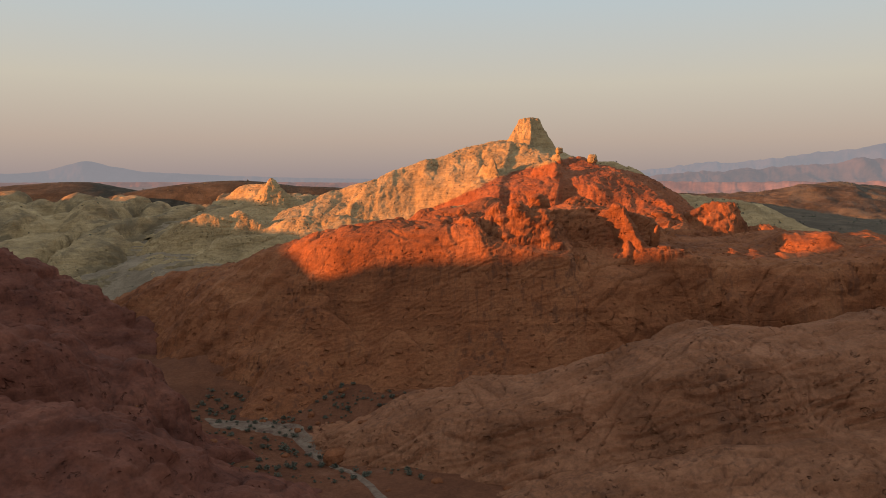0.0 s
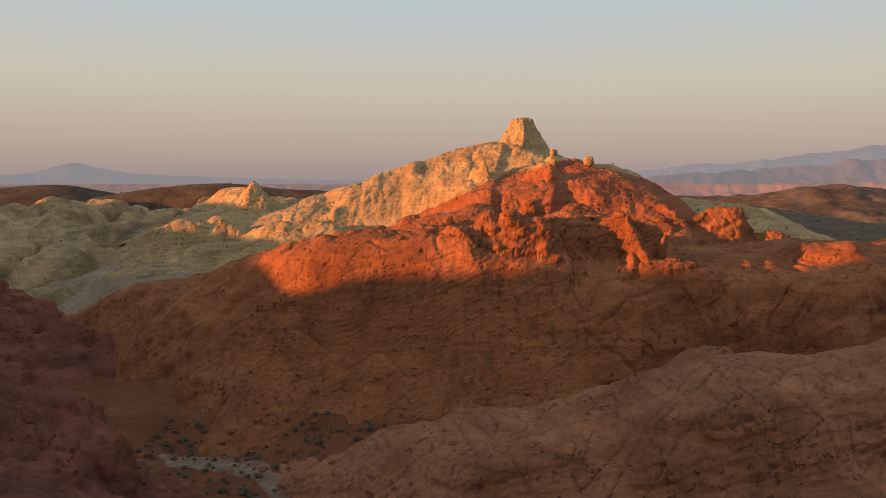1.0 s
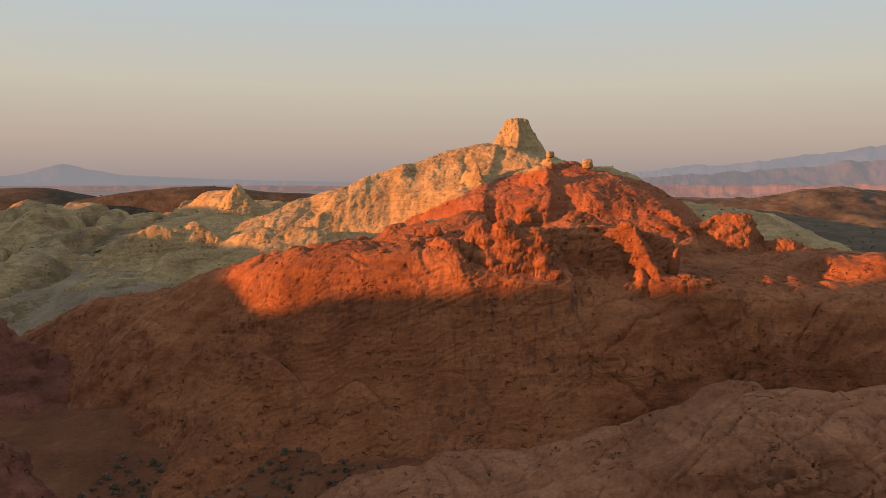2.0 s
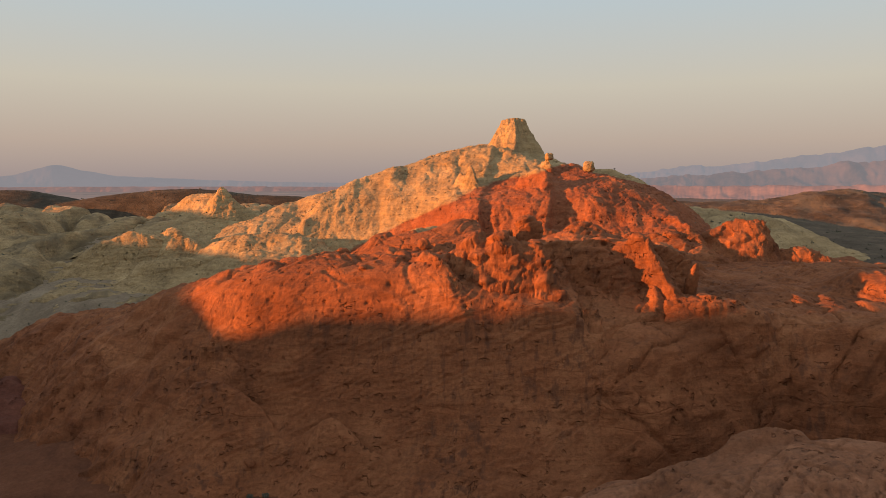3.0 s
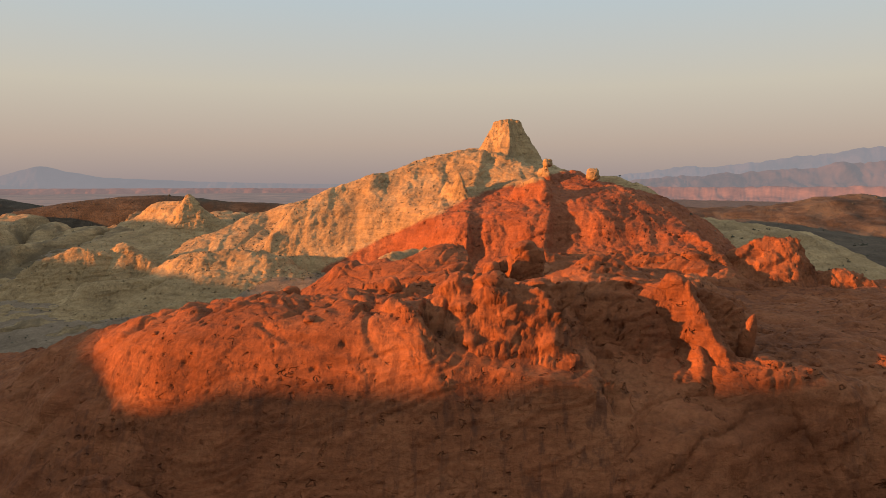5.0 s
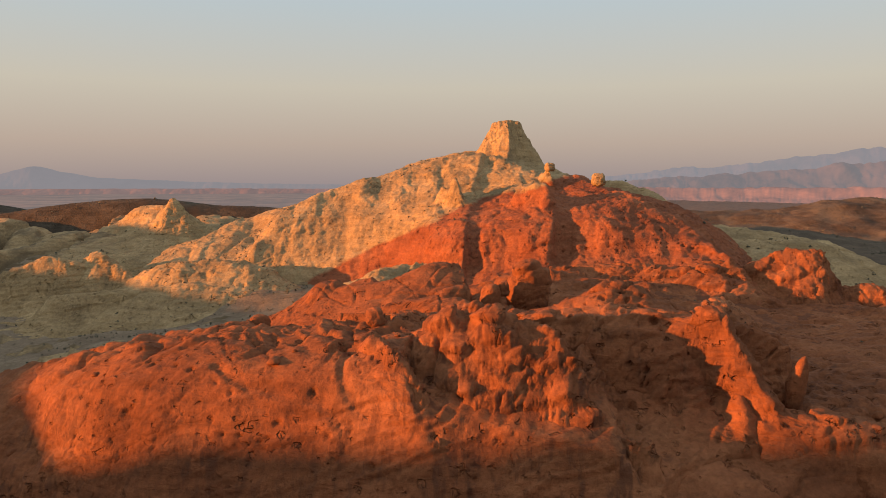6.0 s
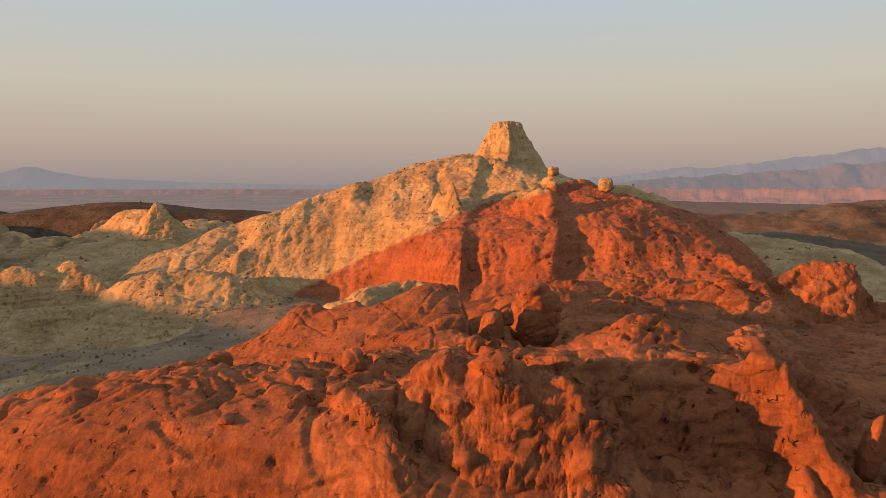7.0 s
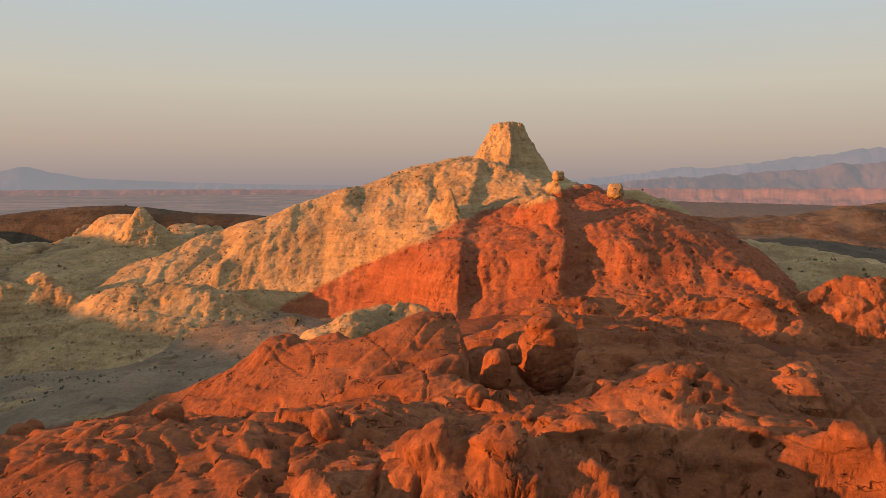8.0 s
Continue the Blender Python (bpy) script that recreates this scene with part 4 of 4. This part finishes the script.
def drop_to(x, y, high=400.0):
    """The surface under (x, y): its height, its slope as the normal's z, and the name of what lies there."""
    hit, place_, normal, _, ob, _ = scene.ray_cast(deps, (x, y, high), (0, 0, -1))
    return (place_.z, abs(normal.z), ob.name) if hit else (0.0, 0.0, "")


def wash_strip(name, path, label):
    """Sand laid over the ground along path rows (x, y, half width)."""
    p = spline(path, 12)
    V = np.zeros((len(p), 13, 3))
    for i in range(len(p)):
        a, b = p[max(i - 1, 0)], p[min(i + 1, len(p) - 1)]
        d = np.array((b[1] - a[1], a[0] - b[0]))
        d /= np.linalg.norm(d) + 1e-9
        for j in range(13):
            s = (j - 6) / 6
            w = p[i, 2] * (1 + 0.45 * noise.noise((i * 0.13, 7.0 * (j > 6), 3.0)) + 0.2 * noise.noise((i * 0.5, 7.0 * (j > 6), 8.0)))
            x, y = p[i, 0] + d[0] * s * w, p[i, 1] + d[1] * s * w
            V[i, j] = (x, y, drop_to(x, y, 3.0)[0] + 0.22 - 0.6 * abs(s) ** 4)
    return tagged(grid_mesh(name, V, None, sand_mat), label, "dry wash", kind="structure")


sand_mat = sand_material()
wash_strip("wash_bed", [(-12, 178, 1.8), (-20, 196, 1.5), (-28, 211, 1.3), (-38, 224, 2.2), (-45, 236, 2.6), (-50, 246, 5.0), (-59, 250, 6.5), (-69, 253, 7.5), (-78, 255, 6.0), (-86, 260, 1.5)], "winding bed of pale sand in the canyon")


# ---- boulders ----
def boulder(name, at, size, label, seed, turn=0.0, lean=0.0, square=3.2, detail=4, material=None, **rough):
    """A weathered block: a rounded box, roughened; at is the middle of its foot."""
    bm = bmesh.new()
    bmesh.ops.create_icosphere(bm, subdivisions=detail, radius=1.0)
    P = np.array([v.co for v in bm.verts])
    k = (np.abs(P) ** square).sum(1) ** (-1 / square)
    taper = 1 - 0.18 * P[:, 2]
    S = P * k[:, None] * np.array(size) / 2
    S[:, :2] *= taper[:, None]
    args = dict(bulge=0.05 * size[0], bulge_size=0.9 * size[0], crag=0.015 * size[0], crag_size=0.3 * size[0], layer=0.03 * size[0], layer_size=0.12 * size[0], joint=0.0, block=0.06 * size[0], block_size=0.7 * size[0], pits=0.025 * size[0], pit_size=0.35 * size[0])
    args.update(rough)
    out = rock_relief(S + seed * 37.0, **args)
    S += P * out[:, None]
    for v, s in zip(bm.verts, S):
        v.co = (s[0], s[1], s[2] + size[2] * 0.42)
    for f in bm.faces:
        f.smooth = True
    me = bpy.data.meshes.new(name)
    bm.to_mesh(me)
    bm.free()
    me.materials.append(material or red_rock)
    ob = new(name, me)
    ob.matrix_world = pose(*at, lean, lean * 0.4, turn)
    return tagged(ob, label, "boulder")


boulder("great_boulder", (45.8, 361, 54.5), (11.5, 9, 15), "tall rounded red boulder standing beside the slab", 1, 25, 8, square=2.5, detail=5)
boulder("square_boulder", (35.2, 353, 56.2), (4.8, 5, 7.6), "squarish red boulder with an undercut foot", 2, 40, 6)
boulder("cap_boulder", (39.0, 354.5, 60), (3, 2.8, 4), "small red boulder behind a larger one", 3, 10)
boulder("leaning_spike", (85.2, 296, 47.5), (4.2, 3.2, 11), "pointed red rock standing up from the ridge", 4, 30, 10, square=2.0)
boulder("summit_ball", (107.8, 532, 88.5), (6.5, 6, 6.2), "round cream boulder on the red shoulder", 5, 0, material=pale_rock)
boulder("shoulder_block", (87, 553, 96), (5, 4.6, 4.2), "rounded cream block on the peak's shoulder", 6, 15, material=pale_rock)
boulder("wash_boulder", (-33, 222, -13), (9, 5, 5), "low dark red boulder beside the wash", 7, 30)
for i, (x, y, sx, sz) in enumerate(((-66, 380, 8, 7), (-72, 377, 6, 6), (-79, 381, 7, 5), (-110, 387, 6, 4), (-118, 392, 4, 3), (-20, 336, 5, 4), (8, 316, 5, 4), (61, 336, 5, 4), (55, 345, 6, 4), (30, 330, 4, 3), (72, 340, 5, 4))):
    z = drop_to(x, y)[0]
    boulder("ledge_boulder", (x, y, z - 0.8), (sx, sx * 0.8, sz), "weathered red boulder resting on the ridge", 11 + i, i * 47 % 360)

stock = [boulder("loose_boulder", (0, 0, -300), (2.4, 1.8, 1.3), "loose red sandstone boulder on bare rock", 40 + i, 0, detail=3) for i in range(4)]
rng = random.Random(5)
spots = 0
for x0, x1, y0, y1, count in ((-110, 40, 245, 285, 60), (-70, 90, 300, 350, 30), (40, 190, 290, 420, 35), (-40, 130, 390, 470, 30), (-90, 60, 190, 260, 25)):
    for _ in range(count):
        x, y = rng.uniform(x0, x1), rng.uniform(y0, y1)
        z, up, what = drop_to(x, y)
        if up < 0.62 or what.startswith(("wash", "loose")):
            continue
        s = rng.choice((0.4, 0.5, 0.6, 0.7, 0.9, 1.3))
        ob = copy_thing(stock[spots % 4], pose(x, y, z - 0.25 * s, rng.uniform(-12, 12), rng.uniform(-12, 12), rng.uniform(0, 360)))
        ob.scale = (s, s, s * rng.uniform(0.7, 1.1))
        tagged(ob, group="loose boulders")
        spots += 1
for ob in stock:
    bpy.data.objects.remove(ob)


# ---- shrubs ----
def leaf_material(name, dark, light):
    m, n, l, bsdf = graph(name)
    info = n.new("ShaderNodeObjectInfo").outputs["Random"]
    isle = n.new("ShaderNodeNewGeometry").outputs["Random Per Island"]
    l.new(ramp(n, l, sums(n, l, "MULTIPLY_ADD", info, 0.5, sums(n, l, "MULTIPLY", isle, 0.5)), [(0.1, dark), (0.9, light)]), bsdf.inputs["Base Color"])
    bsdf.inputs["Roughness"].default_value = 0.8
    return m


leaves = leaf_material("creosote_leaf", (0.075, 0.075, 0.05), (0.15, 0.14, 0.095))
twig = leaf_material("grey_twig", (0.07, 0.055, 0.042), (0.12, 0.095, 0.07))


def tuft(verts, faces, centre, size, count, r, leaf=1.0):
    """Small leaf sprays thrown round a centre, in an uneven low dome."""
    lobes = [(r.uniform(-0.45, 0.45), r.uniform(-0.45, 0.45), r.uniform(0.3, 0.7), r.uniform(0.25, 0.5)) for _ in range(5)]
    for _ in range(count):
        lx, ly, lz, lr = r.choice(lobes)
        while True:
            d = Vector((r.uniform(-1, 1), r.uniform(-1, 1), r.uniform(-0.8, 1)))
            if 0.05 < d.length < 1:
                break
        p = Vector((lx, ly, lz)) + d * lr
        p.z = max(p.z, 0.05)
        a = Vector((r.uniform(-1, 1), r.uniform(-1, 1), r.uniform(-1, 1))).normalized() * r.uniform(0.09, 0.2) * leaf
        b = a.cross(Vector((r.uniform(-1, 1), r.uniform(-1, 1), r.uniform(-1, 1)))).normalized() * r.uniform(0.07, 0.14) * leaf
        k = len(verts)
        for q in (p - a, p + b, p + a, p - b):
            verts.append(tuple(Vector(centre) + q * size))
        faces.append((k, k + 1, k + 2, k + 3))


def shrub(seed):
    r = random.Random(seed)
    verts, faces = [], []
    tuft(verts, faces, (0, 0, 0), 1.0, 110, r)
    me = bpy.data.meshes.new("desert_shrub")
    me.from_pydata(verts, [], faces)
    me.materials.append(leaves)
    ob = tagged(new("desert_shrub", me), "low dark olive desert shrub on the canyon floor", "shrub", group="shrubs along the wash")
    bm = bmesh.new()
    for i in range(6):
        a = i * 1.05 + r.random()
        top_ = Vector((math.cos(a) * 0.4, math.sin(a) * 0.4, 0.6))
        mid = top_ * 0.5
        out = bmesh.ops.create_cone(bm, cap_ends=False, segments=4, radius1=0.03, radius2=0.012, depth=top_.length)
        bmesh.ops.transform(bm, matrix=Matrix.Translation(mid) @ top_.to_track_quat("Z", "Y").to_matrix().to_4x4(), verts=out["verts"])
    sm = bpy.data.meshes.new("stems")
    bm.to_mesh(sm)
    bm.free()
    sm.materials.append(twig)
    st = new("stems", sm)
    st.parent = ob
    return ob


kinds = [shrub(60 + i) for i in range(4)]
count = 0
for x0, x1, y0, y1, number in ((-95, -5, 200, 288, 1300), (-60, 40, 180, 262, 120)):
    for _ in range(number):
        x, y = rng.uniform(x0, x1), rng.uniform(y0, y1)
        z, up, what = drop_to(x, y)
        if up < 0.75 or z > 4 or not what.startswith(("ground", "wash")) or count > 290 or (what.startswith("wash") and rng.random() < 0.6):
            continue
        s = rng.choice((0.5, 0.6, 0.8, 1.0, 1.3, 1.8))
        ob = copy_thing(kinds[count % 4], pose(x, y, z - 0.05, 0, 0, rng.uniform(0, 360)))
        ob.scale = (s, s, s * rng.uniform(0.7, 1.0))
        count += 1
for ob in kinds:
    for c in ob.children:
        bpy.data.objects.remove(c)
    bpy.data.objects.remove(ob)

verts, faces = [], []
for x0, x1, y0, y1, number, big in ((-330, -40, 430, 720, 3400, 0.9), (-140, 40, 450, 620, 1500, 1.2), (120, 420, 450, 900, 1600, 1.6), (-620, -120, 640, 900, 900, 2.0), (300, 900, 760, 1000, 900, 2.2), (-30, 140, 330, 470, 160, 0.7)):
    for _ in range(number):
        x, y = rng.uniform(x0, x1), rng.uniform(y0, y1)
        z, up, what = drop_to(x, y)
        if up < 0.55 or noise.noise((x * 0.02, y * 0.02, 4.0)) + 0.5 * noise.noise((x * 0.07, y * 0.07, 9.0)) < rng.uniform(-0.35, 0.45):
            continue
        s = big * rng.choice((0.3, 0.4, 0.5, 0.6, 0.9))
        tuft(verts, faces, (x, y, z - 0.1), s, 10, rng, 2.4)
me = bpy.data.meshes.new("scattered_scrub")
me.from_pydata(verts, [], faces)
me.materials.append(leaves)
tagged(new("scattered_scrub", me), "scattered low desert scrub on rock and plain", "scrub", kind="stuff")
